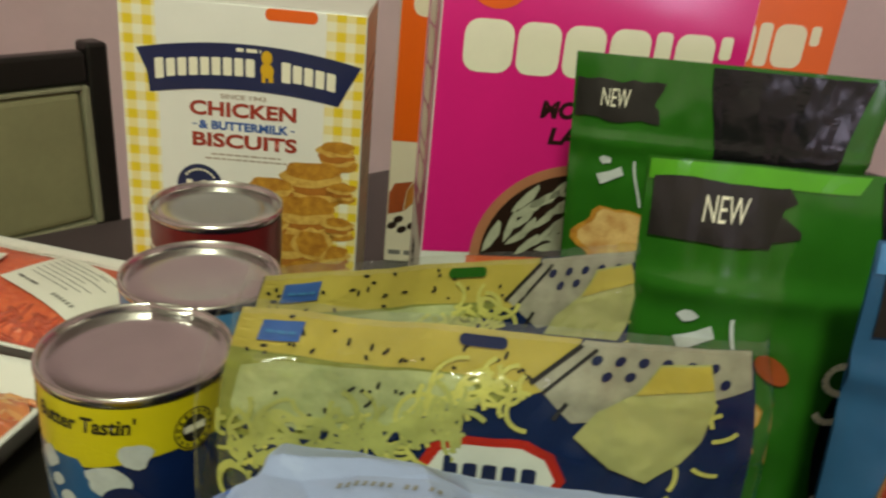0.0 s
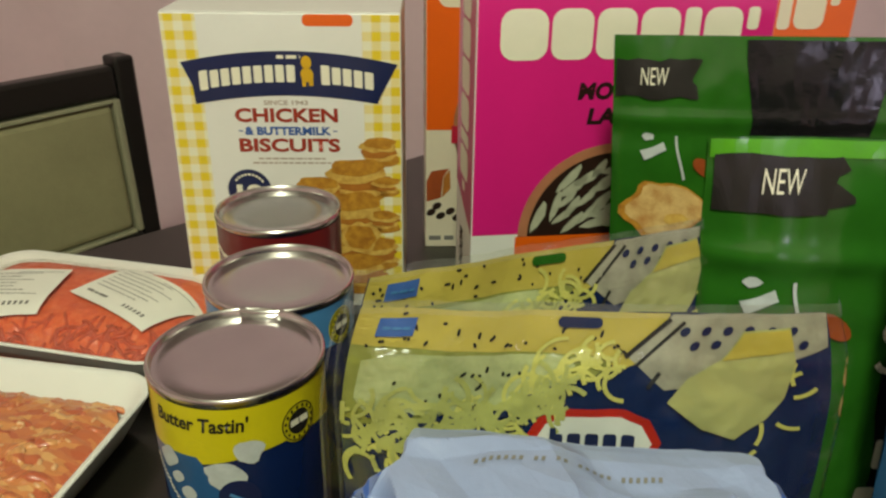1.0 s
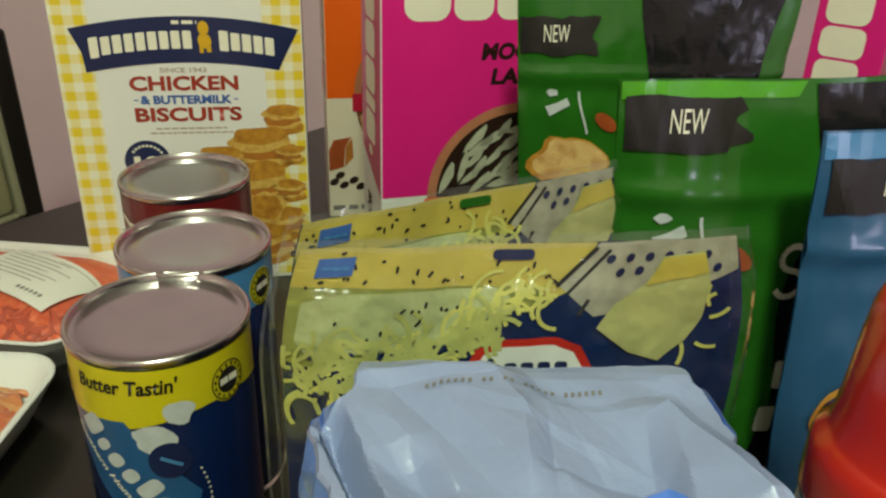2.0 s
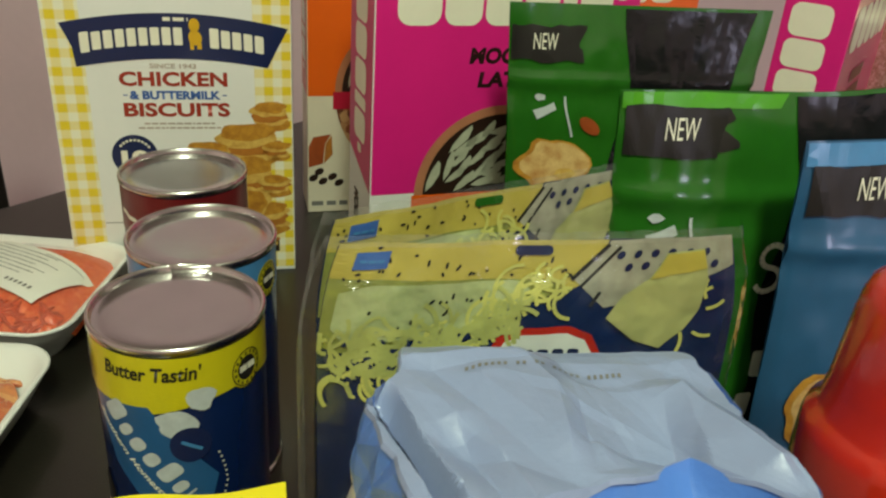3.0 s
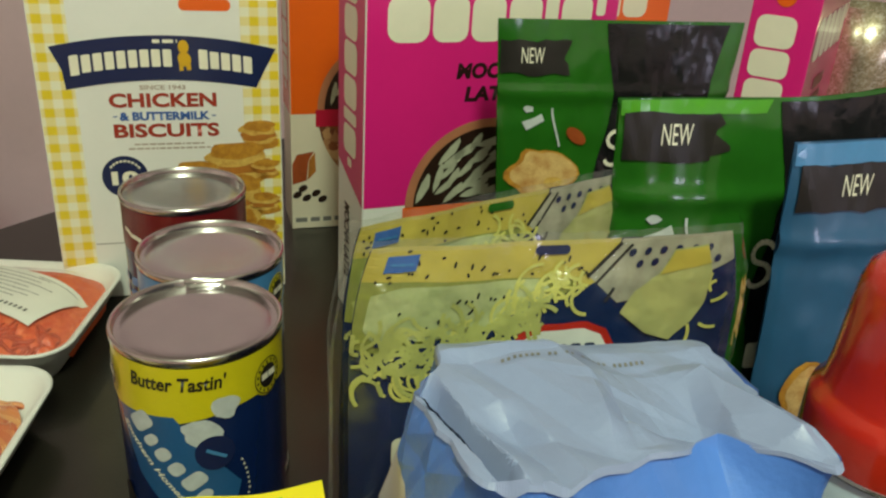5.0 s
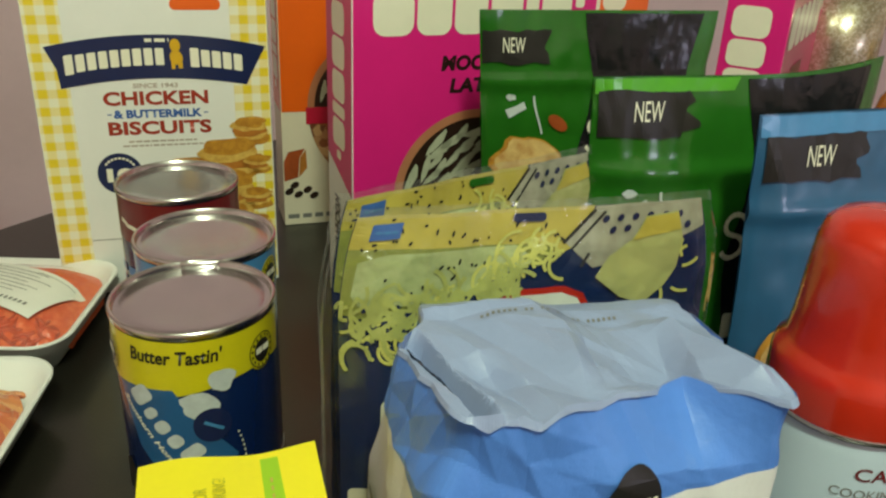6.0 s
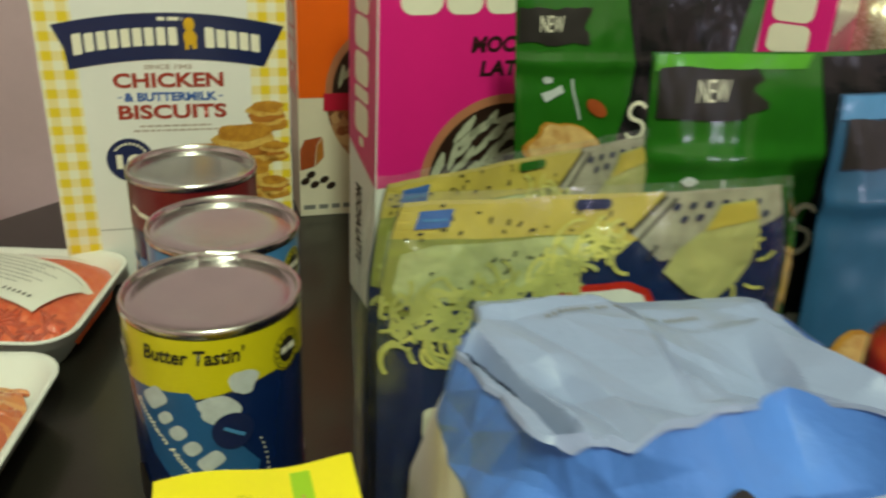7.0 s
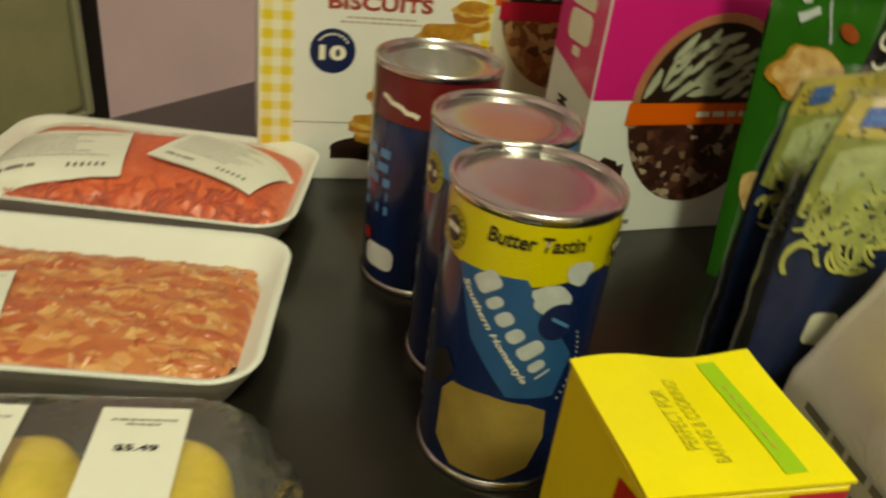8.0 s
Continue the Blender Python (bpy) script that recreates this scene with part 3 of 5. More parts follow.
def mocha_carton():
    w, d, h = 0.212, 0.074, 0.325
    t, f, s, top, rt = carton("cereal_carton", pose(0.0075, 0.5445, T, 0, 0, 7.4), w, d, h, "magenta and white cereal carton with mocha latte bowl print", M["white"], "cereal cartons")
    ink(t, f, "front_panel", [rect(0.0008, 0.117, w - 0.0008, h - 0.0008)], "pink", label="magenta front panel")
    ink(t, s, "spine_panel", [[(0.001, 0.138), (d - 0.0008, 0.117), (d - 0.0008, h - 0.001), (0.001, h - 0.001)]], "pink", label="magenta spine panel")
    brand_row(t, f, 0.0165, 0.2475, 0.2820, "offwhite")
    ink(t, f, "brand_disc", [ellipse(0.036, 0.3035, 0.019, 0.015, 30)], "orange", 0.0006, 0, None, "orange disc")
    ink(t, f, "brand_disc", [ellipse(0.036, 0.3045, 0.011, 0.009, 24)], "gold", 0.0009, 0, None, "golden disc")
    brand_column(t, s, d * 0.5, 0.140, 0.300, "offwhite")
    lettering("flavour_line", "MOCHA", f, (0.0735, 0.2190, 0.1330, 0.2315), M["choc"], t, bold=0.045, slant=0.12, lift=0.0007)
    lettering("flavour_line", "LATTE", f, (0.0815, 0.2010, 0.1340, 0.2130), M["choc"], t, bold=0.045, slant=0.12, lift=0.0007)
    bowl_print(t, f, 0.107, 0.1150, 0.0715, "puffs", "orange")
    for poly in ([(0.012, 0.040), (0.030, 0.034), (0.040, 0.050), (0.034, 0.066), (0.022, 0.070), (0.010, 0.058)], [(0.004, 0.046), (0.010, 0.040), (0.012, 0.066), (0.005, 0.070)], [(0.030, 0.060), (0.042, 0.052), (0.041, 0.064)]):
        ink(t, f, "chocolate_chunk", [poly], "choc", 0.0006, 0, None, "dark chocolate chunk print")
    for cu, cv in ((0.018, 0.027), (0.027, 0.025), (0.036, 0.029), (0.041, 0.036)):
        ink(t, f, "bean_print", [ellipse(cu, cv, 0.0036, 0.0042, 14)], "choc", 0.0006)
    ink(t, f, "small_print", bars(0.006, 0.060, 0.008, 0.004, 31), "grey_ink")
    lettering("flavour_line", "MOCHA LATTE", s, (d * 0.30, 0.035, d * 0.52, 0.105), M["choc"], t, bold=0.04, turn="down")
    ink(t, top, "flap_edge", [rect(0.002, d / 2, w - 0.002, d / 2 + 0.001)], "grey_ink", 0.0004)


mocha_carton()


def caramel_carton(m, label, with_bowl):
    w, d, h = 0.205, 0.055, 0.325
    t, f, s, top, rt = carton("cereal_carton", m, w, d, h, label, M["cream"], "cereal cartons")
    ink(t, f, "front_panel", [rect(0.0008, 0.1285, w - 0.0008, h - 0.0008)], "orange", label="orange front panel")
    ink(t, s, "spine_panel", [rect(0.001, 0.1285, d - 0.001, h - 0.001)], "orange", label="orange spine panel")
    brand_row(t, f, 0.012, 0.2475, 0.2820, "cream", 0.97)
    brand_column(t, s, d * 0.5, 0.15, 0.30, "offwhite")
    if with_bowl:
        bowl_print(t, f, 0.100, 0.1330, 0.072, "puffs2", "crimson")
        ink(t, f, "caramel_cube", [[(0.001, 0.052), (0.016, 0.056), (0.018, 0.078), (0.001, 0.074)], [(0.001, 0.074), (0.018, 0.078), (0.024, 0.088), (0.006, 0.085)]], "caramel", 0.0006, 0, None, "caramel cubes print")
        ink(t, f, "caramel_cube", [[(0.017, 0.056), (0.026, 0.066), (0.025, 0.087), (0.0185, 0.078)]], "rust", 0.0006, 0, None, "caramel cube print")
        for cu, cv in ((0.006, 0.040), (0.016, 0.036), (0.026, 0.041), (0.012, 0.047), (0.033, 0.034)):
            ink(t, f, "bean_print", [ellipse(cu, cv, 0.0052, 0.0036, 14, 30)], "choc", 0.0006)
        ink(t, f, "small_print", bars(0.004, 0.060, 0.008, 0.005, 41), "grey_ink")


caramel_carton(pose(-0.031, 0.775, T, 0, 0, 3), "orange and cream cereal carton with caramel print", True)
caramel_carton(pose(0.125, 0.662, T, 0, 0, 7), "orange cereal carton standing behind the magenta carton", False)


def berry_carton():
    w, d, h = 0.205, 0.060, 0.325
    t, f, s, top, rt = carton("cereal_carton", pose(0.425, 0.592, T, 0, 0, 44), w, d, h, "magenta cereal carton turned aslant at the back", M["pink"], "cereal cartons")
    brand_row(t, f, 0.010, 0.222, 0.262, "offwhite")
    brand_column(t, s, d * 0.42, 0.10, 0.262, "offwhite")
    ink(t, s, "brand_disc", [ellipse(d * 0.48, 0.279, 0.009, 0.009, 24)], "orange", 0.0006, 0, None, "orange disc")
    ink(t, f, "flavour_bars", [rrect_at(0.06, 0.188, 0.12, 0.200, 0.002), rrect_at(0.065, 0.170, 0.12, 0.182, 0.002)], "maroon", 0.0006)
    ink(t, f, "bowl_print", [ellipse(0.10, 0.10, 0.07, 0.06, 40)], "clay", 0.0006)


berry_carton()


def starch_carton():
    w, d, h = 0.069, 0.064, 0.1445
    t = thing("starch_carton", pose(-0.131, 0.1375, T, 0, 0, 1), "small yellow starch carton with red and lime print", "box", "cartons on the table")
    part("carton_body", box_bm(0, w, 0, d, 0, h - 0.003, 0.0012, 2), M["yellow"], t)
    wave = lambda u, v: h - 0.0015 + 0.0016 * math.sin(u * 105) * (v / d) ** 2 + 0.0012 * math.sin(v * 60 + 0.6) * (1 - v / d)
    lid = lambda u, v, o=0.0: (u, v, wave(u, v) + o)
    bm = sheet(lambda u, v: lid(u, v), -0.0004, w + 0.0004, 20, -0.0004, d + 0.0004, 20)
    geo = bmesh.ops.extrude_face_region(bm, geom=bm.faces[:])
    for v in geo["geom"]:
        if isinstance(v, bmesh.types.BMVert):
            v.co.z -= 0.0012
    part("top_flap", bm, M["yellow"], t, "raised yellow top flap")
    ink(t, lid, "lime_stripe", [[(0.047, 0.004), (0.055, 0.004), (0.0535, 0.060), (0.0465, 0.060)]], "limeband", 0.0004, 0.004, None, "lime stripe")
    ink(t, lid, "stripe_text", [rect(0.0495, 0.014 + 0.005 * k, 0.0505, 0.017 + 0.005 * k) for k in range(7)], "butter", 0.0007)
    for words, u0, u1, a, b in (("BAKING & COOKING!", 0.0275, 0.0325, 0.010, 0.050), ("PERFECT FOR", 0.0205, 0.0255, 0.016, 0.045)):
        lettering("lid_line", words, lambda u, v, o=0.0: lid(u, v, o), (u0, a, u1, b), M["olive_ink"], t, 0.0007, 0.0, 0, None, "up")
    f = lambda u, v, o=0.0: (u, -o, v)
    s = lambda u, v, o=0.0: (-o, d - u, v)
    ink(t, f, "red_panel", [rect(0.001, 0.06, 0.010, h - 0.005)], "red", 0.0004, 0, None, "red corner panel")
    ink(t, f, "lime_panel", [rect(0.0105, 0.10, 0.0475, h - 0.006)], "limeband", 0.0004, 0, None, "pale lime panel")
    ink(t, f, "crimson_panel", [rect(0.0475, 0.09, w - 0.001, h - 0.005)], "crimson", 0.0004, 0, None, "crimson panel")
    ink(t, f, "panel_text", [rect(0.054 + 0.004 * k, h - 0.013, 0.0565 + 0.004 * k, h - 0.008) for k in range(3)], "offwhite", 0.0007)
    ink(t, s, "red_panel", [[(d - 0.020, 0.02), (d - 0.0006, 0.02), (d - 0.0006, h - 0.005), (d - 0.016, h - 0.009)]], "red", 0.0004, 0, None, "red corner panel")


starch_carton()

# ---- dough cans ----
R, H = 0.0412, 0.160


def dough_can(m, label):
    t = thing("dough_can", m, label, "can", "dough cans in a row")
    part("tube", lathe([(R - 0.001, 0.004), (R - 0.0005, 0.006), (R - 0.0005, H - 0.006), (R - 0.001, H - 0.004)], 72), M["royal"], t, "", True)
    part("rim", lathe([(R - 0.0022, H - 0.0045), (R - 0.0001, H - 0.0048), (R + 0.0005, H - 0.0040), (R + 0.0006, H - 0.0016), (R + 0.0001, H - 0.0003), (R - 0.0007, H), (R - 0.0015, H - 0.0006), (R - 0.0022, H - 0.0045)], 96), M["steel"], t, "bright tin rim", True)
    part("lid", lathe([(R - 0.0021, H - 0.0038), (R - 0.0042, H - 0.0046), (R - 0.0055, H - 0.0040), (0.026, H - 0.0037), (0.024, H - 0.0040), (0.0, H - 0.0038)], 72), M["lid"], t, "dull tin lid", True)
    part("base_rim", lathe([(R - 0.002, 0.0), (R + 0.0006, 0.0), (R + 0.0006, 0.004), (R - 0.001, 0.005)], 72, True), M["steel"], t, "tin base rim", True)
    return t, (lambda u, v, o=0.0: ((R + o - 0.0005) * math.sin(u / R), -(R + o - 0.0005) * math.cos(u / R), v))


def seal(t, s, u, v, r):
    ink(t, s, "seal", [ellipse(u, v, r, r * 1.08, 28)], "canyellow", 0.0007, 0.005, None, "round yellow seal")
    ring = [p for k in range(0, 28) for p in [[ellipse(u, v, r * 0.93, r, 28)[k], ellipse(u, v, r * 0.93, r, 28)[(k + 1) % 28], ellipse(u, v, r * 0.87, r * 0.94, 28)[(k + 1) % 28], ellipse(u, v, r * 0.87, r * 0.94, 28)[k]]]]
    ink(t, s, "seal_ring", ring, "ink", 0.0010)
    ink(t, s, "seal_disc", [ellipse(u, v, r * 0.60, r * 0.65, 24)], "ink", 0.0010, 0.005)
    ink(t, s, "seal_mark", [rect(u - r * 0.5, v - r * 0.12 + 0.0, u + r * 0.5, v + r * 0.22)], "offwhite", 0.0013)
    ink(t, s, "seal_arc", [ellipse(u + r * 0.75 * math.cos(a), v + r * 0.8 * math.sin(a), r * 0.07, r * 0.10, 6) for a in [k * 0.42 for k in range(15)]], "ink", 0.0012)


def slope(u0, v0, deg):
    """Lays a line of writing aslant from (u0, v0)."""
    c, s = math.cos(radians(deg)), math.sin(radians(deg))
    return lambda u, v: (u0 + c * u - s * v, v0 + s * u + c * v)


def butter_can():
    t, s = dough_can(pose(-0.1117, 0.3158, T), "navy and yellow cardboard dough can with tin lid")
    n = 30
    low = [(-0.066 + 0.132 * i / n, 0.1270 + 0.004 * math.cos((i / n - 0.75) * 7)) for i in range(n + 1)]
    ink(t, s, "yellow_band", [low + [(0.066, H - 0.0052), (-0.066, H - 0.0052)]], "canyellow", 0.0004, 0.005, None, "bright yellow band")
    lettering("slogan", "Butter Tastin'", s, (-0.0330, 0.1425, 0.0135, 0.1505), M["ink"], t, 0.0008, 0.025, 0.15, lambda u, v: (u, v + 0.03 * (u + 0.01) * 0.2))
    seal(t, s, 0.0370, 0.1385, 0.0100)
    seal(t, s, -0.0540, 0.1385, 0.0100)
    ink(t, s, "blue_sash", [[(-0.046, 0.126), (-0.012, 0.128), (0.018, 0.085), (0.012, 0.062), (-0.012, 0.062), (-0.034, 0.090)]], "sash", 0.0005, 0.005, None, "lighter blue sash")
    to = slope(-0.0385, 0.1235, -52)
    for i, w in enumerate((0.0125, 0.0085, 0.0100, 0.0100, 0.0110, 0.0085, 0.004)):
        u = sum((0.0125, 0.0085, 0.0100, 0.0100, 0.0110, 0.0085, 0.004)[:i])
        big = 0.0130 if i in (0, 4) else 0.0088
        ink(t, s, "brand_letter_bar", [rrect_at(u + 0.0016, 0.0, u + w - 0.0012, big, 0.003)], "pale_ink", 0.0008, 0.004, to)
    lettering("style_line", "Southern Homestyle", s, (0.002, -0.0075, 0.062, -0.0030), M["offwhite"], t, 0.0009, 0.02, 0.2, to)
    ink(t, s, "white_splash", [blob(0.001, 0.1180, 0.0105, 0.0085, 4.2, 22, 0.25), blob(0.0125, 0.1310, 0.0065, 0.0060, 6.1, 18, 0.2)], "pale_ink", 0.0007, 0.004, None, "plain pale splash")
    ink(t, s, "navy_disc", [ellipse(0.006, 0.1065, 0.0095, 0.0100, 26)], "navy", 0.0010, 0.005, None, "navy brand disc")
    ink(t, s, "brand_mark", [[(0.0015, 0.1085), (0.0105, 0.1030), (0.0115, 0.1046), (0.0025, 0.1101)]], "sky", 0.0018, 0.003)
    ink(t, s, "dotted_arc", [ellipse(0.022 - 0.00003 * (k - 6) ** 2 * 3 - 0.0006 * max(0, k - 6), 0.098 - 0.0032 * k, 0.0006, 0.0007, 6) for k in range(13)], "offwhite", 0.0008)
    patch = [(-0.046, 0.052), (-0.040, 0.060), (-0.020, 0.061), (0.000, 0.058), (0.010, 0.053), (0.012, 0.035), (0.006, 0.016), (-0.010, 0.008), (-0.034, 0.009), (-0.046, 0.022)]
    ink(t, s, "biscuit_print", [patch], "dull_tan", 0.0006, 0.005, None, "golden biscuit print")
    ink(t, s, "black_sash", [[(-0.056, 0.050), (-0.046, 0.054), (-0.040, 0.066), (-0.046, 0.076), (-0.056, 0.070)]], "ink", 0.0007, 0.005)
    ink(t, s, "side_text", [p for k in range(14) for p in bars(-0.098, -0.066, 0.030 + 0.0065 * k, 0.0026, 50 + k)], "grey_ink", 0.0007)


def blue_can():
    t, s = dough_can(pose(-0.1056, 0.394, T), "light blue and yellow cardboard dough can with tin lid")
    ink(t, s, "sky_band", [rect(-0.078, 0.1300, 0.078, H - 0.0052)], "sky", 0.0004, 0.005, None, "light blue band")
    seal(t, s, 0.0440, 0.1400, 0.0100)
    seal(t, s, -0.0560, 0.1290, 0.0110)
    ink(t, s, "side_text", [p for k in range(14) for p in bars(-0.096, -0.070, 0.030 + 0.0065 * k, 0.0026, 70 + k)], "grey_ink", 0.0007)


def maroon_can():
    t, s = dough_can(pose(-0.1242, 0.494, T), "maroon and blue cardboard dough can with tin lid")
    ink(t, s, "maroon_band", [rect(-0.120, 0.1240, 0.100, H - 0.0052)], "maroon", 0.0004, 0.005, None, "dark maroon band")
    ink(t, s, "script_bar", ribbon([(-0.046 + 0.004 * k, 0.1395 - 0.0012 * k + 0.0008 * math.sin(k * 2.2)) for k in range(8)], 0.0032), "offwhite", 0.0008)
    ink(t, s, "side_text", [p for k in range(5) for p in bars(-0.060, -0.034, 0.098 - 0.010 * k, 0.0060, 90 + k)], "sky", 0.0007)
    ink(t, s, "white_patch", [rrect_at(-0.052, 0.016, -0.026, 0.034, 0.006)], "white", 0.0007, 0.004, None, "white oval patch")
    ink(t, s, "red_patch", [rect(-0.056, 0.034, -0.049, 0.042)], "red", 0.0006)


butter_can()
blue_can()
maroon_can()

# ---- pouches ----
def pouch(name, m, w, h, label, base, puff, group, zipped=0.0, wrinkle=0.0012, curl=0.0, full=2.5, trim=0.0, taper=0.0, pinch=0.0):
    """A filled stand-up pouch; origin at its left bottom corner, facing -y."""
    t = thing(name, m, label, "pouch", group)
    def bulge(u, v):
        a, b = max(0.0, min(1.0, u / w)), max(0.0, min(1.0, v / h))
        g = puff * (1 - abs(2 * a - 1) ** full) ** 0.6 * (1 - b ** 5) * (0.6 + 0.4 * math.cos(b * 1.3))
        g += wrinkle * noise.noise((u * 38, v * 30, w * 9 + h * 50)) + wrinkle * 0.5 * noise.noise((u * 110, v * 60, h * 70))
        if zipped:
            g += 0.0018 * math.exp(-((v - zipped) / 0.005) ** 2) - 0.0008 * math.exp(-((v - zipped + 0.012) / 0.007) ** 2)
        return g
    off = lambda u, v: curl * max(0.0, u / w - 0.45) ** 2 * max(0.0, v / h - 0.3)
    lean = lambda u, v: (taper * (1 - v / h) + pinch * (max(0.0, v - h + 0.052) / 0.052) ** 2.0) * (1 - 2 * u / w)
    front = lambda u, v, o=0.0: (u + lean(u, v), off(u, v) - bulge(u, v) - o * 1.7, v + 0.25 * off(u, v))
    back = lambda u, v: (u + lean(u, v), off(u, v) + max(0.0005, bulge(u, v)) + 0.0006, v + 0.25 * off(u, v))
    part("front_film", sheet(lambda u, v: front(u, v), trim, w - trim, 70, 0, h - trim, 100), base, t, "", True)
    part("back_film", sheet(back, trim * 1.4, w - trim * 1.4, 40, 0, h - trim * 1.5, 40), base, t, "", True)
    return t, front


def brush(u0, u1, v0, v1, seed):
    """A dry brush stroke: a bar with ragged ends."""
    rr = random.Random(seed)
    n = 9
    right = [(u1 - rr.uniform(0, 0.012), v0 + (v1 - v0) * i / n) for i in range(n + 1)]
    up = [(u1 - (u1 - u0) * i / 8, v1 + rr.uniform(-0.0015, 0.001)) for i in range(1, 8)]
    down = [(u0 + (u1 - u0) * i / 8, v0 + rr.uniform(-0.001, 0.0015)) for i in range(1, 8)]
    return [(u0, v0)] + down + right + up + [(u0, v1)]


def stuffing_pouch(m, h, label, base, strip, blob_m, seed, curl=0.0, shift=0.0):
    w, rise = 0.190, (0.0, 0.0066, 0.003)[seed - 1]
    t, f = pouch("stuffing_pouch", m, w, h, label, M[base], 0.017, "food pouches", h - 0.050, 0.0018, curl, 2.5, 0.0, 0.020)
    dark = [(0.084 + (0.009 if seed == 2 else 0.0) + 0.004 * math.sin(v * 60 + 1.0) - 0.05 * max(0, h - 0.045 - v), v) for v in [0.004 + (h - 0.006) * k / 24 for k in range(25)]]
    edge = [(w - 0.012 - 0.010 * max(0.0, math.sin((h - v) * 26)), v) for u, v in dark[::-1]]
    ink(t, f, "black_panel", [dark + edge], "black", 0.0004, 0.006, None, "glossy black panel")
    if seed > 1:
        ink(t, f, "top_strip", [[(0.0008, h - 0.0135 + rise * 0.8), (0.080, h - 0.0125 + rise * 0.8), (0.084, h - 0.0006), (0.0008, h - 0.0006)]], strip, 0.0004, 0.006, None, "lighter top strip")
    ink(t, f, "brush_patch", [brush(0.001 + shift * 0.3, 0.054 + shift * 1.3, h - 0.0370 + rise, h - 0.0135 + rise, seed)], "brushblack", 0.0007, 0.006, None, "black brush stroke")
    lettering("new_mark", "NEW", f, (0.0155 + shift * 1.2, h - 0.0290 + rise, 0.0330 + shift * 1.2, h - 0.0185 + rise), M["offwhite"], t, 0.0011, 0.0, 0.12)
    green = base == "green"
    low = 0.0 if green else 0.032
    cu, cv = 0.034, h - 0.108 - low
    ink(t, f, "bread_crust", [blob(cu, cv, 0.0245, 0.0198, seed + 3, 30, 0.22)], "tan", 0.0008, 0.004, None, "browned crust print")
    ink(t, f, "bread_print", [blob(cu + 0.0015, cv + 0.0005, 0.0220, 0.0175, seed + 3, 30, 0.22)], blob_m, 0.0010, 0.004, None, "baked food print")
    ink(t, f, "bread_crust", [blob(cu + 0.009, cv - 0.006, 0.009, 0.0035, seed + 6, 16, 0.3)], "pale_tan", 0.0013, 0.004)
    if green:
        ink(t, f, "garnish", [[(0.017, h - 0.070), (0.026, h - 0.067), (0.032, h - 0.064), (0.034, h - 0.069), (0.028, h - 0.072), (0.020, h - 0.076)]], "pale_ink", 0.0008, 0.004)
    if green:
        ink(t, f, "garnish", [blob(0.022, h - 0.061, 0.004, 0.0025, seed, 10)], "pale_ink", 0.0008, 0.004)
    if green:
        ink(t, f, "garnish", [ellipse(0.060, h - 0.080, 0.009, 0.0048, 16, -35)], "caramel", 0.0008, 0.005, None, "rust-coloured nut print")
    if green:
        ink(t, f, "garnish", ribbon([(0.044 - 0.004 * math.cos(k * 0.3), h - 0.060 - 0.0035 * k) for k in range(9)], 0.0016), "pale_ink", 0.0009)
    u0, v0 = (0.078 if seed == 2 else 0.085) + 0.6 * shift, h - (0.086 if seed == 2 else 0.0885)
    fine = [(u0 + 0.0075 + 0.0070 * math.cos(math.radians(20 + 25 * k)), v0 + 0.0062 + 0.0062 * math.sin(math.radians(20 + 25 * k))) for k in range(11)]
    fine += [(u0 + 0.0068 + 0.0075 * math.cos(math.radians(90 - 25 * k)), v0 - 0.0068 + 0.0068 * math.sin(math.radians(90 - 25 * k))) for k in range(11)]
    wavy = [(u0 + 0.020 + 0.0014 * k, v0 - 0.0060 + 0.0052 * math.sin(k * 0.62)) for k in range(42)]
    ink(t, f, "brand_swash", stroke(fine, 0.0030) + stroke(wavy, 0.0019), "offwhite", 0.0014, 0, None, "white brand swash")
    if shift < 0.01:
        ink(t, f, "gold_emblem", [ellipse(0.122, h - 0.070, 0.0068, 0.0078, 20)], "rust", 0.0010, 0.005, None, "gold emblem disc")
    for k in range(8):
        u, v = (0.090 + 0.017 * k, h - 0.150) if k < 4 else (0.085 + 0.017 * (k - 4), h - 0.176)
        ink(t, f, "flavour_bar", [rrect_at(u, v, u + 0.010, v + 0.016, 0.002)], "offwhite", 0.0010, 0.005)
    ink(t, f, "bread_print", [blob(0.032, h - 0.200, 0.025, 0.022, seed + 8)], blob_m, 0.0007, 0.006)


stuffing_pouch(pose(0.0885, 0.486, T, 0, 0, 0), 0.277, "green and black glossy food pouch standing upright", "green", "lime", "bread", 1)
stuffing_pouch(pose(0.0905, 0.299, T, 0, 0, -1), 0.2722, "green and black glossy food pouch behind the flour bag", "green", "lime", "bread", 2, 0.10, 0.0055)
stuffing_pouch(pose(0.159, 0.254, T, 0, 0, 4), 0.263, "light blue and black glossy food pouch standing upright", "blue", "sky", "bread", 3, 0.05, 0.010)


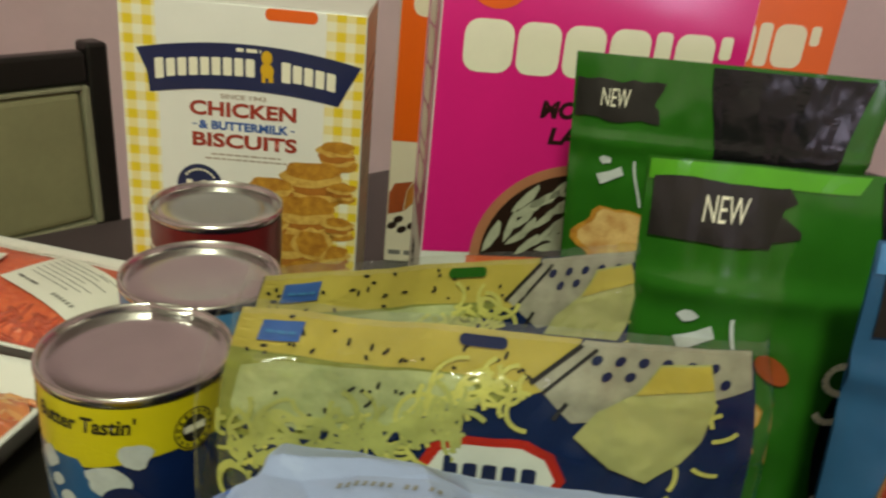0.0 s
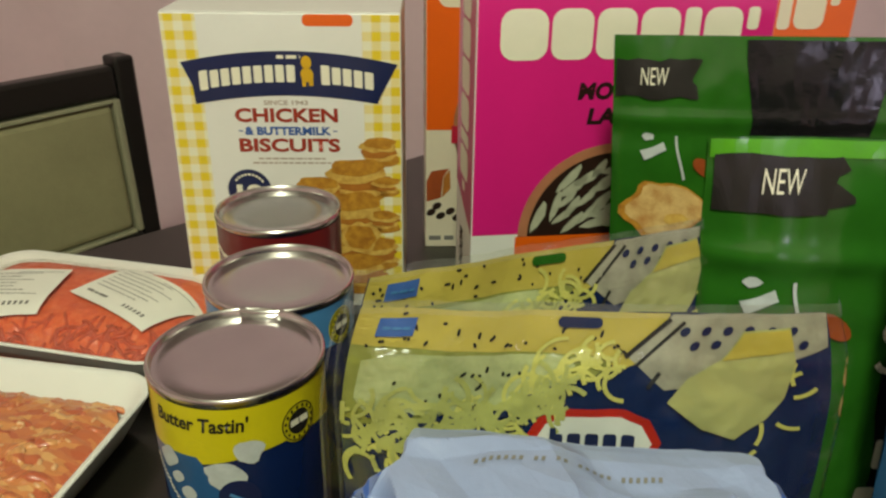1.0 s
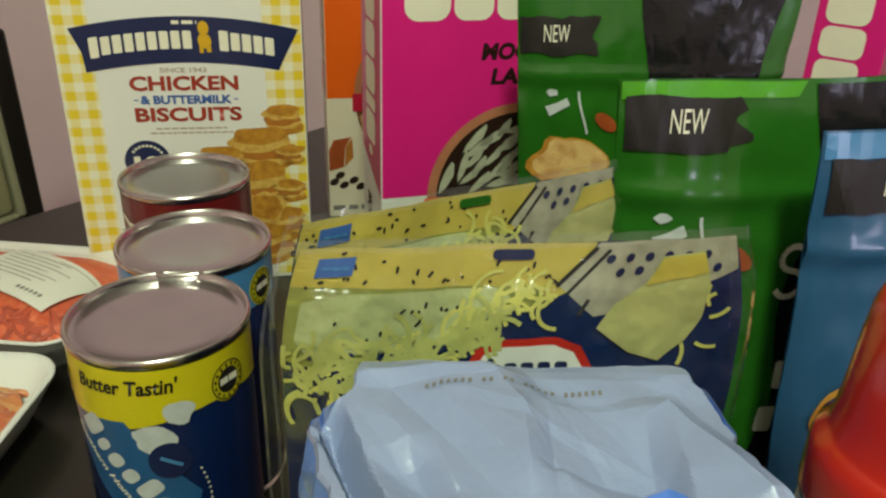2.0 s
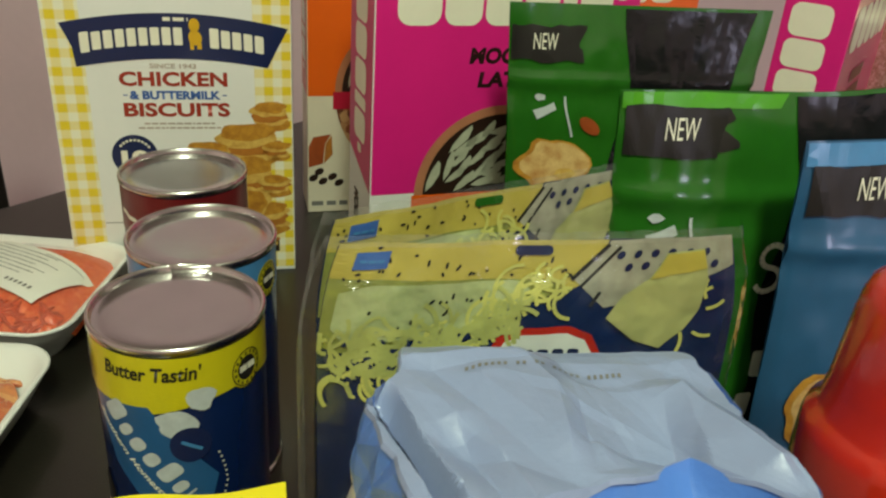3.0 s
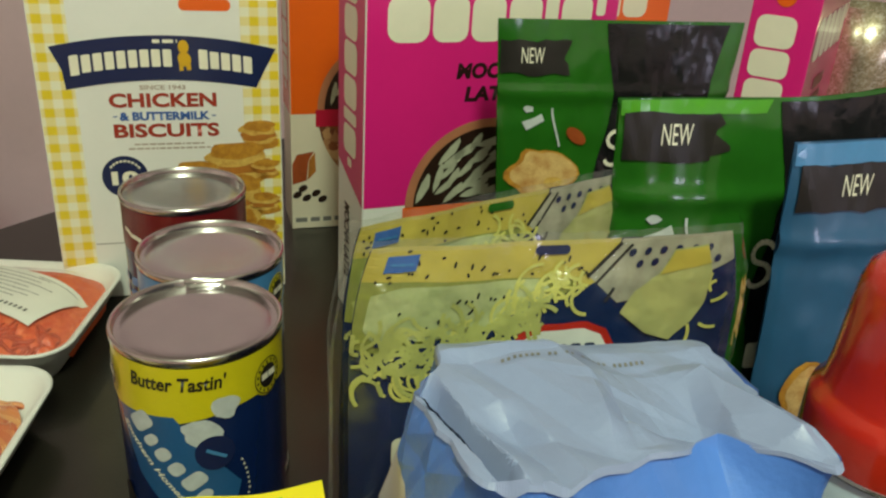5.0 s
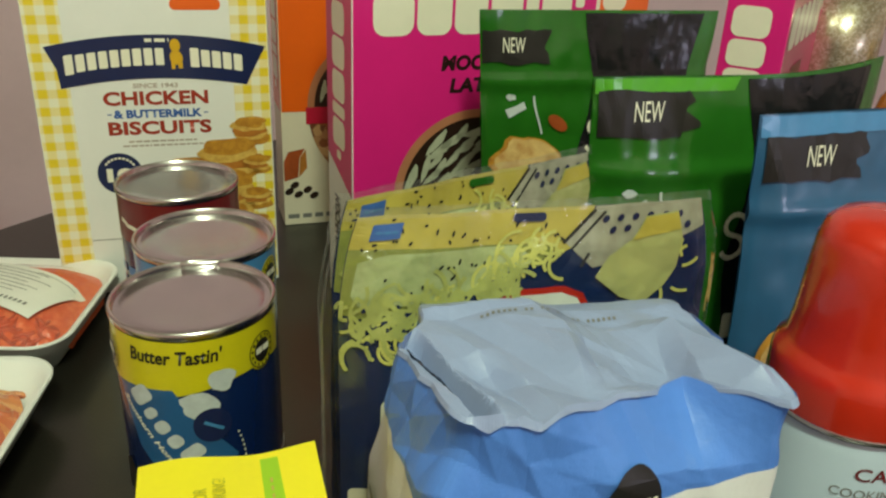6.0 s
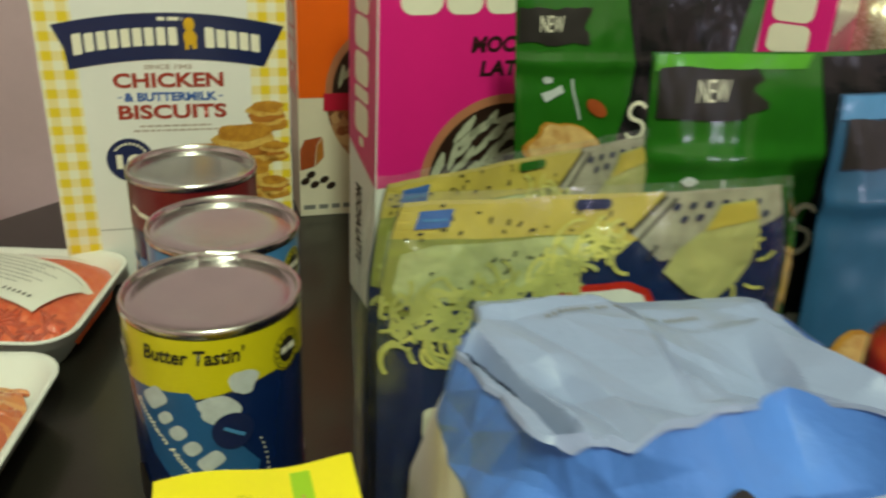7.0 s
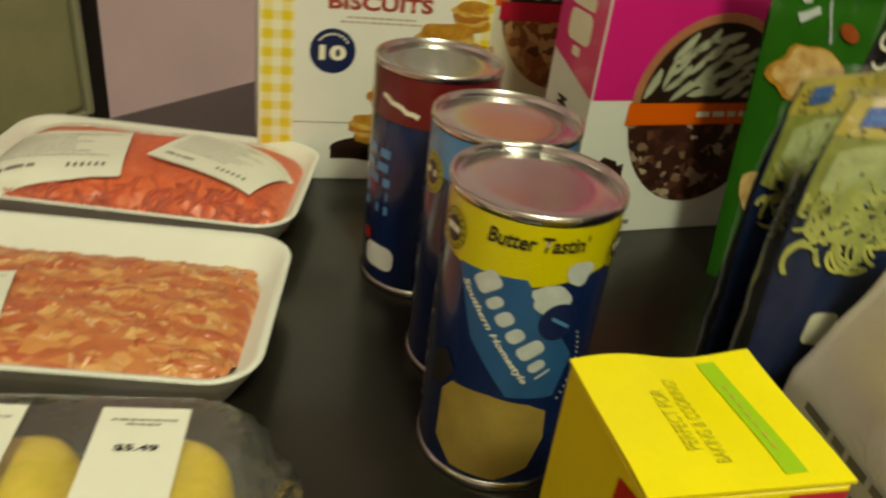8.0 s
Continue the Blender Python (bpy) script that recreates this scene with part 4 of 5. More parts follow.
def cheese_bag(m, h, label, seed):
    w = 0.177
    t, f = pouch("cheese_bag", m, w, h, label, M["royal"], 0.0115, "cheese bags", 0.0, 0.0016, 0.0, 4.0, 0.0030, 0.0, 0.0095)
    rr = random.Random(seed)
    ink(t, f, "printed_panel", [[(0.0045, 0.004), (w - 0.0045, 0.004), (w - 0.0032, h - 0.0032), (0.0032, h - 0.0032)]], "royal", 0.0003, 0.006, None, "deep blue printed panel")
    ink(t, f, "butter_band", [[(0.0031, h - 0.0165), (0.050, h - 0.0172), (0.085, h - 0.0185), (0.100, h - 0.0225), (0.110, h - 0.0180), (0.116, h - 0.0024), (0.0031, h - 0.0024)]], "butter", 0.0005, 0.006, None, "yellow cheese-print header")
    ink(t, f, "blue_tag", [[(0.0108, h - 0.0124), (0.0243, h - 0.0119), (0.0248, h - 0.0054), (0.0113, h - 0.0059)]], "midblue", 0.0009, 0.006, None, "small blue tag")
    ink(t, f, "tag_text", bars(0.0130, 0.0228, h - 0.0095, 0.0010, seed), "sky", 0.0012)
    ink(t, f, "hang_hole", [rrect_at(0.0755, h - 0.0078, 0.0915, h - 0.0040, 0.002)], "navy" if seed == 11 else "green", 0.0010, 0.004, None, "slotted hang hole")
    flecks = [ellipse(rr.uniform(0.005, 0.100), h - rr.uniform(0.004, 0.0165), rr.uniform(0.0006, 0.0016), 0.0006, 6, rr.uniform(0, 180)) for _ in range(34)]
    ink(t, f, "header_flecks", flecks, "ink", 0.0008)
    ink(t, f, "shaded_cheese_mass", [[(0.0031, h - 0.0160), (0.098, h - 0.0180), (0.090, h - 0.0255), (0.076, h - 0.0290), (0.064, h - 0.0340), (0.048, h - 0.0385), (0.034, h - 0.0430), (0.022, h - 0.0455), (0.010, h - 0.0465), (0.0031, h - 0.0440)]], "mass", 0.0006, 0.005, None, "mass of grated cheese, painted in shade")
    ink(t, f, "window", [[(0.008, h - 0.0215), (0.020, h - 0.0185), (0.050, h - 0.0180), (0.078, h - 0.0178), (0.083, h - 0.0212), (0.078, h - 0.0300), (0.066, h - 0.0380), (0.040, h - 0.0410), (0.012, h - 0.0420), (0.007, h - 0.0360)]], "window", 0.0009, 0.005, None, "clear window over grated cheese")
    def curl_at(u, v, r, a0, sweep, width):
        n = 7
        pts = [(u + r * (math.cos(a0 + sweep * k / n) - math.cos(a0)), v + r * (math.sin(a0 + sweep * k / n) - math.sin(a0))) for k in range(n + 1)]
        return stroke([(min(max(x, 0.0035), w - 0.006), min(y, h - 0.007)) for x, y in pts], width)
    low = lambda u: h - 0.060 + 0.030 * max(0.0, u - 0.028) / 0.047
    hanging, lying = [], []
    for k in range(46):
        u = 0.012 + 0.066 * k / 46 + rr.uniform(-0.003, 0.003)
        hanging += curl_at(u, low(u) + rr.uniform(0.0, 0.006), rr.uniform(0.005, 0.011), rr.uniform(2.2, 4.2), rr.choice((-1, 1)) * rr.uniform(1.2, 2.6), rr.uniform(0.0013, 0.0018))
    for _ in range(20):
        hanging += curl_at(rr.uniform(0.078, 0.100), h - rr.uniform(0.018, 0.026), rr.uniform(0.004, 0.007), rr.uniform(0, 6.28), rr.choice((-1, 1)) * rr.uniform(1.2, 2.4), 0.0016)
    for _ in range(8):
        hanging += curl_at(rr.uniform(0.146, 0.166), h - rr.uniform(0.018, 0.060), 0.010, rr.uniform(0, 6.28), 0.9, 0.0015)
    for _ in range(125):
        u = rr.uniform(0.006, 0.080)
        lying += curl_at(u, rr.uniform(low(u) + 0.001, h - 0.036), rr.uniform(0.005, 0.011), rr.uniform(0, 6.28), rr.choice((-1, 1)) * rr.uniform(0.8, 2.0), rr.uniform(0.0014, 0.0020))
    gaps = []
    for _ in range(120):
        u = rr.uniform(0.006, 0.074)
        v = rr.uniform(low(u) + 0.001, h - 0.041)
        if v > low(u):
            a, b, c = rr.uniform(0.0010, 0.0026), rr.uniform(0.0007, 0.0015), rr.uniform(0, 180)
            gaps.append(ellipse(u, v, a, b, 5, c))
    tagged(ink(t, f, "gap_flecks", gaps, "navy", 0.0011), kind="stuff")
    tagged(ink(t, f, "cheese_shreds", hanging, "shred", 0.0010, 0.004), kind="stuff")
    tagged(ink(t, f, "cheese_shreds", lying, "cheese", 0.0012, 0.004), kind="stuff")
    ink(t, f, "window_flecks", [ellipse(rr.uniform(0.012, 0.078), h - rr.uniform(0.021, 0.038), rr.uniform(0.0006, 0.0018), 0.0006, 6, rr.uniform(30, 120)) for _ in range(16)], "ink", 0.0012)
    ink(t, f, "grater_print", [[(0.101, h - 0.018), (0.117, h - 0.0026), (w - 0.0034, h - 0.0026), (w - 0.0045, h - 0.0150), (0.158, h - 0.0200), (0.128, h - 0.0290), (0.114, h - 0.0300)]], "grater", 0.0006, 0.006, None, "grater print")
    ink(t, f, "grater_edge", stroke([(0.100, h - 0.018), (0.116, h - 0.004)], 0.0016) + stroke([(0.104, h - 0.021), (0.121, h - 0.005)], 0.0012) + stroke([(0.108, h - 0.029), (0.112, h - 0.023)], 0.0014), "ink", 0.0009)
    ink(t, f, "grater_holes", [ellipse(0.121 + 0.0078 * i + 0.0034 * j, h - 0.0085 - 0.0052 * j, 0.0021, 0.0014, 12, 35) for i in range(6) for j in range(2)], "navy", 0.0009, 0.004)
    blk = [(0.142, h - 0.0085), (0.159, h - 0.0068), (0.160, h - 0.0200), (0.156, h - 0.0330), (0.150, h - 0.0420), (0.140, h - 0.0495), (0.128, h - 0.0450), (0.115, h - 0.0340), (0.122, h - 0.0250), (0.134, h - 0.0190)]
    ink(t, f, "cheese_block", [blk], "block", 0.0012, 0.005, None, "pale cheese block print")
    ink(t, f, "cheese_block", [[(0.142, h - 0.0090), (0.1585, h - 0.0073), (0.1595, h - 0.0150), (0.134, h - 0.0190)]], "butter", 0.0015, 0.005)
    cu, cv = 0.0905, h - 0.0500
    hexa = lambda a, b: [(cu - a, cv), (cu - a * 0.80, cv + b * 0.72), (cu - a * 0.45, cv + b), (cu + a * 0.45, cv + b), (cu + a * 0.80, cv + b * 0.72), (cu + a, cv), (cu + a * 0.8, cv - b * 0.72), (cu + a * 0.45, cv - b), (cu - a * 0.45, cv - b), (cu - a * 0.8, cv - b * 0.72)]
    ink(t, f, "brand_ring", [hexa(0.0240, 0.0125)], "red", 0.0008, 0.005, None, "red brand ring")
    ink(t, f, "brand_field", [hexa(0.0205, 0.0098)], "white", 0.0011, 0.005, None, "white brand field")
    ink(t, f, "brand_letter_bar", blocks([(cu - 0.0150 + 0.0062 * k, cu - 0.0104 + 0.0062 * k) for k in range(5)], cv - 0.0050, cv + 0.0035, 0.25) + blocks([(cu - 0.0150, cu - 0.0128)], cv - 0.005, cv + 0.0060) , "navy", 0.0014)
    ink(t, f, "type_bars", [rrect_at(0.020 + 0.016 * k, h - 0.100, 0.032 + 0.016 * k, h - 0.085, 0.003) for k in range(8)], "offwhite", 0.0009, 0.006)
    ink(t, f, "pale_panel", [rrect_at(0.006, 0.045, 0.030, 0.105, 0.003)], "cream", 0.0008, 0.006)
    # clear front skin, its margin at the sides and the heat-sealed top edge
    def skin(u, v, o=0.0):
        x, y, z = f(u, v, 0.0017)
        fold = 0.0090 * max(0.0, noise.noise((u * 55, 3.1, seed))) * math.exp(-((v - h + 0.037 + 0.05 * (u - 0.08) * noise.noise((u * 12, 1.0, seed))) / 0.0028) ** 2)
        fold += 0.0035 * math.exp(-((v - h + 0.0180 + 0.03 * (u - 0.05) * noise.noise((u * 9, 2.0, seed))) / 0.0022) ** 2) * (0.4 + max(0.0, noise.noise((u * 30, 8.0, seed))))
        y -= fold + o + 0.0011 * abs(noise.noise((u * 60, v * 45, seed))) + 0.0008 * noise.noise((u * 160, v * 120, seed))
        return (x, y + 0.006 * (max(0.0, -u) / 0.010) ** 1.6 + 0.012 * (max(0.0, u - w) / 0.006) ** 1.6, z)
    part("outer_film", sheet(skin, -0.0045, w + 0.005, 130, 0, h + 0.002, 160), M["bagfilm"], t, "glossy clear film", True)
    part("sealed_edge", sheet(lambda u, v: skin(u, v, 0.0006), -0.0045, w + 0.005, 90, h - 0.0028, h + 0.002, 3), M["bagedge"], t, "clear sealed edge", True)
    part("side_margin", sheet(lambda u, v: skin(u, v, 0.0006), -0.0046, -0.0034, 2, 0.01, h - 0.0032, 60), M["bagedge"], t, "clear side margin", True)


cheese_bag(pose(-0.053, 0.222, T, 0, 0, 0), 0.2385, "clear and blue bag of shredded cheese standing upright", 11)
cheese_bag(pose(-0.052, 0.247, T, 0, 0, 21), 0.2348, "clear and blue bag of shredded cheese standing aslant behind another", 12)


# ---- flour ----
def facets(x, y, cell, seed):
    """Creased paper: flat triangles between random heights, from -0.5 to 0.5."""
    a, b = (x + 0.55 * y) / cell + 50.3, y / (0.87 * cell) + 50.7
    i, j = math.floor(a), math.floor(b)
    fa, fb = a - i, b - j
    high = lambda p, q: random.Random(p * 7919 + q * 104729 + seed * 31).random() - 0.5
    if fa + fb < 1:
        return high(i, j) * (1 - fa - fb) + high(i + 1, j) * fa + high(i, j + 1) * fb
    return high(i + 1, j + 1) * (fa + fb - 1) + high(i, j + 1) * (1 - fa) + high(i + 1, j) * (1 - fb)


# creases of the folded top: from, to, height, and reach of the flank on its left and right
FOLDS = [
    (-0.0560, 0.000, -0.0440, -0.040, -0.0140, 0.0050, 0.0050),
    (0.002, -0.020, 0.030, -0.023, -0.0085, 0.028, 0.015),
    (-0.008, 0.020, 0.004, -0.022, 0.0040, 0.012, 0.020),
    (0.040, 0.004, 0.052, -0.036, 0.0065, 0.010, 0.014),
    (-0.026, -0.050, -0.034, -0.016, -0.0040, 0.014, 0.007),
    (-0.046, 0.022, -0.012, 0.024, 0.0030, 0.016, 0.006),
]
BAG_H = 0.2140


def flour_bag():
    t = thing("flour_bag", pose(0.0235, 0.154, T, 0, 0, -3), "white and blue paper flour bag with folded crumpled top", "bag")
    w, d = 0.130, 0.096
    base = rrect(w, d, 0.005, 4)
    dense = []
    for (x0, y0), (x1, y1) in zip(base, base[1:] + base[:1]):
        n = max(1, int(math.hypot(x1 - x0, y1 - y0) / 0.0011))
        dense += [(x0 + (x1 - x0) * k / n, y0 + (y1 - y0) * k / n) for k in range(n)]
    ramp = lambda a, lo, hi: max(0.0, min(1.0, (a - lo) / (hi - lo)))
    def crumple(x, y, z):
        along = x + 1.3 * y
        top = ramp(z, 0.150, BAG_H)
        return 0.0028 * facets(along, z, 0.040, 8) + top * (0.0105 * facets(along, z * 1.6, 0.030, 9) + 0.0045 * facets(z, along, 0.014, 4))
    def wall(x, y, z):
        r = math.hypot(x, y)
        q = z / BAG_H
        s = 1 + (crumple(x, y, z) + 0.0015 * math.sin(q * 3.0)) / r
        # the gusset folds in at the front corner, the lip dips inwards at one place, the back leans in
        cut = max(0.0, -x / 0.065 - 0.35) * max(0.0, -y / 0.048 - 0.1) * ramp(q, 0.66, 1.0)
        dip = min(ramp(x, -0.020, 0.036), 1 - ramp(x, 0.036, 0.060)) * max(0.0, -y / 0.048) * ramp(q, 0.885, 1.0)
        lean = 1 - 0.36 * ramp(q, 0.62, 1.0) * (y > 0)
        side = 1 - 0.13 * ramp(q, 0.6, 1.0) * (x > 0)
        nick = max(0.0, -x / 0.065 - 0.25) * min(1.0, max(0.0, y / 0.040)) * ramp(q, 0.62, 1.0)
        return (x * s * side + 0.030 * cut + 0.022 * nick, y * s * lean + 0.006 * cut + 0.019 * dip, z)
    def rim(x, y):
        z = 0.2137 - 0.035 * x - 0.05 * y - 0.10 * max(0.0, x - 0.050) - 0.25 * max(0.0, y - 0.022) - 0.10 * max(0.0, -x - 0.058)
        # two flat facets meeting along creases
        z = min(z, 0.2150 - 0.16 * (x - 0.004) + 0.06 * (y + 0.020))
        z = max(z, 0.2085 + 0.10 * (x - 0.030) - 0.10 * (y + 0.010)) if x > 0.0 else z
        for x0, y0, x1, y1, high, left, right in FOLDS:
            dx, dy = x1 - x0, y1 - y0
            along, size = ((x - x0) * dx + (y - y0) * dy) / (dx * dx + dy * dy), math.hypot(dx, dy)
            across = ((y - y0) * dx - (x - x0) * dy) / size
            fade = ramp(along, -0.25, 0.0) * (1 - ramp(along, 1.0, 1.25))
            z += high * fade * max(0.0, 1 - (across / left if across > 0 else -across / right))
        inner = 1 - 0.75 * max(ramp(abs(x), 0.036, 0.060), ramp(-y, 0.028, 0.046), ramp(y, 0.010, 0.028))
        return z + inner * (0.0065 * facets(x, y, 0.036, 3) + 0.0040 * facets(y, x, 0.017, 5))
    line = lambda x, y: 0.1765 + (0.17 * max(0.0, x) + 0.05 * min(0.0, x)) * (1 if y < 0 else 0.3) + (0.022 if x < -0.058 else 0.0) * min(1, max(0, (y + 0.048) / 0.07))
    def skin(lo, hi, n):
        return loft([[wall(x, y, lo(x, y) + (hi(x, y) - lo(x, y)) * k / n) for x, y in dense] for k in range(n + 1)])
    part("bag_body", skin(lambda x, y: 0.0, line, 40), M["paper"], t, "white paper sides", True)
    part("blue_band", skin(line, lambda x, y: rim(x, y), 44), M["paperblue"], t, "bright blue paper band")
    rings = []
    m = 80
    for k in range(m + 1):
        g = 1 - k / m
        ring = []
        for x, y in dense:
            e = wall(x, y, rim(x, y))
            lip = (1.0, 1.045 if y < 0 else 1.015, 1.035 if y < 0 else 1.01)[k] if k < 3 else 1.0
            px, py = e[0] * g * min(lip, 1.02), e[1] * g * lip
            z = rim(e[0] * g, e[1] * g) - (0.0015 if k == 1 else 0.0) if k else e[2]
            ring.append((px, py, z + 0.0004))
        rings.append(ring)
    part("folded_top", loft(rings), M["papertop"], t, "pale blue folded paper top")
    f = lambda u, v, o=0.0: (lambda p: (p[0], p[1] - 0.0008 - o, p[2]))(wall(u, -d / 2, v))
    ink(t, f, "brand_disc", [ellipse(0.0080, 0.1815, 0.0100, 0.0130, 30)], "ink", 0.0006, 0.004, None, "black brand disc")
    ink(t, f, "brand_letter_bar", blocks([(0.0002 + 0.0028 * k, 0.0022 + 0.0028 * k) for k in range(6)], 0.1790, 0.1832, 0.3), "offwhite", 0.0010)
    ink(t, f, "product_bars", [rrect_at(-0.050 + 0.018 * k, 0.095, -0.036 + 0.018 * k, 0.120, 0.003) for k in range(6)], "midblue", 0.0008, 0.004)
    def toppt(u, v, o=0.0):
        return (u, v, rim(u, v) + 0.0008 + o)
    sd = lambda u, v, o=0.0: (lambda p: (p[0] - 0.0008 - o, p[1], p[2]))(wall(-w / 2, -u, v))
    ink(t, sd, "side_text", [p for k in range(9) for p in bars(-0.030, 0.030, 0.040 + 0.011 * k, 0.0035, 120 + k)], "grey_ink", 0.0006, 0.006)
    # tucked blue paper; the slit's shade is painted in with the darker royal
    slit = [(-0.0605, 0.004), (-0.0560, -0.012), (-0.0500, -0.028), (-0.0445, -0.0445), (-0.0475, -0.0400), (-0.0540, -0.0250), (-0.0590, -0.0100)]
    ink(t, toppt, "shaded_gusset_fold", [slit], "royal", 0.0006, 0.003, None, "blue tucked gusset fold, painted darker for its shade")
    # stamped date, unreadable, follows the paper
    marks = [[(u, 0.0130 + 0.03 * u), (u + 0.0011, 0.0130 + 0.03 * u), (u + 0.0015, 0.0151 + 0.03 * u), (u + 0.0004, 0.0151 + 0.03 * u)] for u in (-0.030 + 0.0021 * k for k in range(26) if k not in (7, 10, 13, 19))]
    tagged(ink(t, toppt, "date_stamp", marks, "grey_ink", 0.0, 0.003), kind="stuff")


flour_bag()


def spray_can():
    t = thing("cooking_spray_can", pose(0.1415, 0.142, T), "pale blue cooking spray can with red plastic cap", "can")
    r = 0.0315
    part("can_body", lathe([(0.029, 0), (r, 0.003), (r, 0.172), (r - 0.002, 0.181), (r - 0.005, 0.186)], 64, True), M["spraycan"], t, "", True)
    part("cap", lathe([(0.0318, 0.1805), (0.0326, 0.183), (0.0326, 0.197), (0.0318, 0.2010), (0.0296, 0.2035), (0.0284, 0.2065), (0.0275, 0.216), (0.0266, 0.236), (0.0258, 0.2460), (0.0242, 0.2515), (0.0205, 0.2552), (0.0135, 0.2572), (0.0, 0.2578)], 72), M["red"], t, "glossy red plastic cap", True)
    part("shoulder_ring", lathe([(r - 0.001, 0.1795), (r + 0.0008, 0.1800), (r + 0.0008, 0.1825), (r - 0.001, 0.1830)], 64), M["steel"], t, "tin shoulder ring", True)
    s = lambda u, v, o=0.0: ((r + o) * math.sin(u / r), -(r + o) * math.cos(u / r), v)
    lettering("name_line", "CANOLA", s, (-0.0165, 0.1640, 0.0200, 0.1698), M["maroon"], t, 0.0005, 0.01)
    lettering("name_line", "COOKING SPRAY", s, (-0.0235, 0.1560, 0.0200, 0.1600), M["grey_ink"], t, 0.0005, 0.0)
    ink(t, s, "label_panel", [rect(-0.040, 0.03, 0.012, 0.13)], "sky", 0.0004, 0.005)


spray_can()


# ---- meat trays ----
def rounded(u, v, w, d, r):
    """Pulls a grid's corners in to a rounded rectangle."""
    x, y = (u - 0.5) * w, (v - 0.5) * d
    ax, ay = abs(x) - (w / 2 - r), abs(y) - (d / 2 - r)
    if ax > 0 and ay > 0:
        k = max(ax, ay) / math.hypot(ax, ay)
        x = math.copysign(w / 2 - r + ax * k, x)
        y = math.copysign(d / 2 - r + ay * k, y)
    return x, y


def meat_tray(m, w, d, label, meat, high, fill, seed):
    t = thing("meat_tray", m, label, "meat tray", "meat trays")
    prof = [(-0.022, 0.0, 0.016), (-0.019, 0.0, 0.018), (-0.004, 0.026, 0.026), (-0.001, 0.0315, 0.028), (0.0, 0.0325, 0.029), (0.0002, 0.0340, 0.029), (-0.0012, 0.0348, 0.028), (-0.006, 0.0320, 0.024), (-0.021, 0.006, 0.016), (-0.06, 0.0045, 0.01)]
    part("tray", loft([[(x, y, z) for x, y in rrect(w + 2 * o, d + 2 * o, r, 8)] for o, z, r in prof], True, True, True), M["foam"], t, "", True)
    mw, md = w - fill, d - fill
    def height(x, y):
        ex, ey = 1 - (2 * abs(x) / mw) ** 6, 1 - (2 * abs(y) / md) ** 4
        dome = max(0.0, ex) ** 0.5 * max(0.0, ey) ** 0.5
        rough = 0.0032 * noise.noise((x * 60 + seed, y * 75, 3)) + 0.0022 * noise.noise((x * 170, y * 210 + seed, 8)) + 0.0012 * noise.noise((x * 420, y * 420, seed))
        return 0.010 + high * dome + rough * (0.65 if seed == 2 else 0.25 if y > -md * 0.34 else 1.0)
    def top(u, v):
        x, y = rounded(u, v, mw, md, 0.030)
        return (x, y, height(x, y))
    part("meat", sheet(top, 0, 1, 110, 0, 1, 80), meat, t, "", True)
    return t, height, mw, md


def strand_rolls(t, name, height, mw, md, n, zone, m, seed, thick, length, sink=0.0):
    """Loose minced strands lying on the meat."""
    rr = random.Random(seed)
    bm = bmesh.new()
    for _ in range(n):
        x, y = rr.uniform(zone[0], zone[1]) * mw, rr.uniform(zone[2], zone[3]) * md
        a, bend = rr.uniform(0, 6.28), rr.uniform(-0.5, 0.5)
        r = thick * rr.uniform(0.6, 1.3)
        rows = []
        steps = 5
        px, py = x, y
        for k in range(steps + 1):
            px += length / steps * math.cos(a)
            py += length / steps * math.sin(a)
            a += bend / 2
            px = max(-mw * 0.475, min(mw * 0.475, px))
            py = max(-md * 0.475, min(md * 0.475, py))
            z = height(px, py)
            rk = r * (0.55 if k in (0, steps) else 1.0)
            rows.append([bm.verts.new((px - math.sin(a) * rk * math.cos(q), py + math.cos(a) * rk * math.cos(q), z + rk * sink + rk * math.sin(q))) for q in [j * math.pi / 3 for j in range(6)]])
        for r0, r1 in zip(rows, rows[1:]):
            for j in range(6):
                bm.faces.new((r0[j], r0[(j + 1) % 6], r1[(j + 1) % 6], r1[j]))
        bm.faces.new(rows[0][::-1])
        bm.faces.new(rows[-1])
    return tagged(part(name, bm, M[m], t, "", True), kind="stuff")


def paper_label(t, height, cx, cy, w, h, turn, seed, lift=0.0048):
    c, s = math.cos(radians(turn)), math.sin(radians(turn))
    def f(u, v, o=0.0):
        x, y = cx + c * u - s * v, cy + s * u + c * v
        g = sum(height(x + dx, y + dy) for dx in (-0.006, 0, 0.006) for dy in (-0.006, 0, 0.006)) / 9
        return (x, y, g + lift + o)
    lab = part("paper_label", sheet(lambda u, v: f(u, v), -w / 2, w / 2, 14, -h / 2, h / 2, 10), M["label"], t, "white printed paper label", True)
    rows = [p for k in range(7) for p in bars(-w * 0.42, w * rng.uniform(0.1, 0.44), h * 0.36 - h * 0.085 * k, h * 0.016, seed + k)]
    part("label_print", art(f, rows, 0.0005, 0.006), M["grey_ink"], lab)
    big = bars(-w * 0.40, -w * 0.12, -h * 0.34, h * 0.045, seed + 9, 0.1) + [rect(w * (0.10 + 0.050 * k), -h * 0.35, w * (0.125 + 0.050 * k), -h * 0.29) for k in range(6)]
    part("label_print", art(f, big, 0.0005, 0.006), M["grey_ink"], lab)
    part("label_rule", art(f, [rect(w * 0.05, h * 0.40, w * 0.46, h * 0.41)], 0.0005, 0.006), M["grey_ink"], lab)


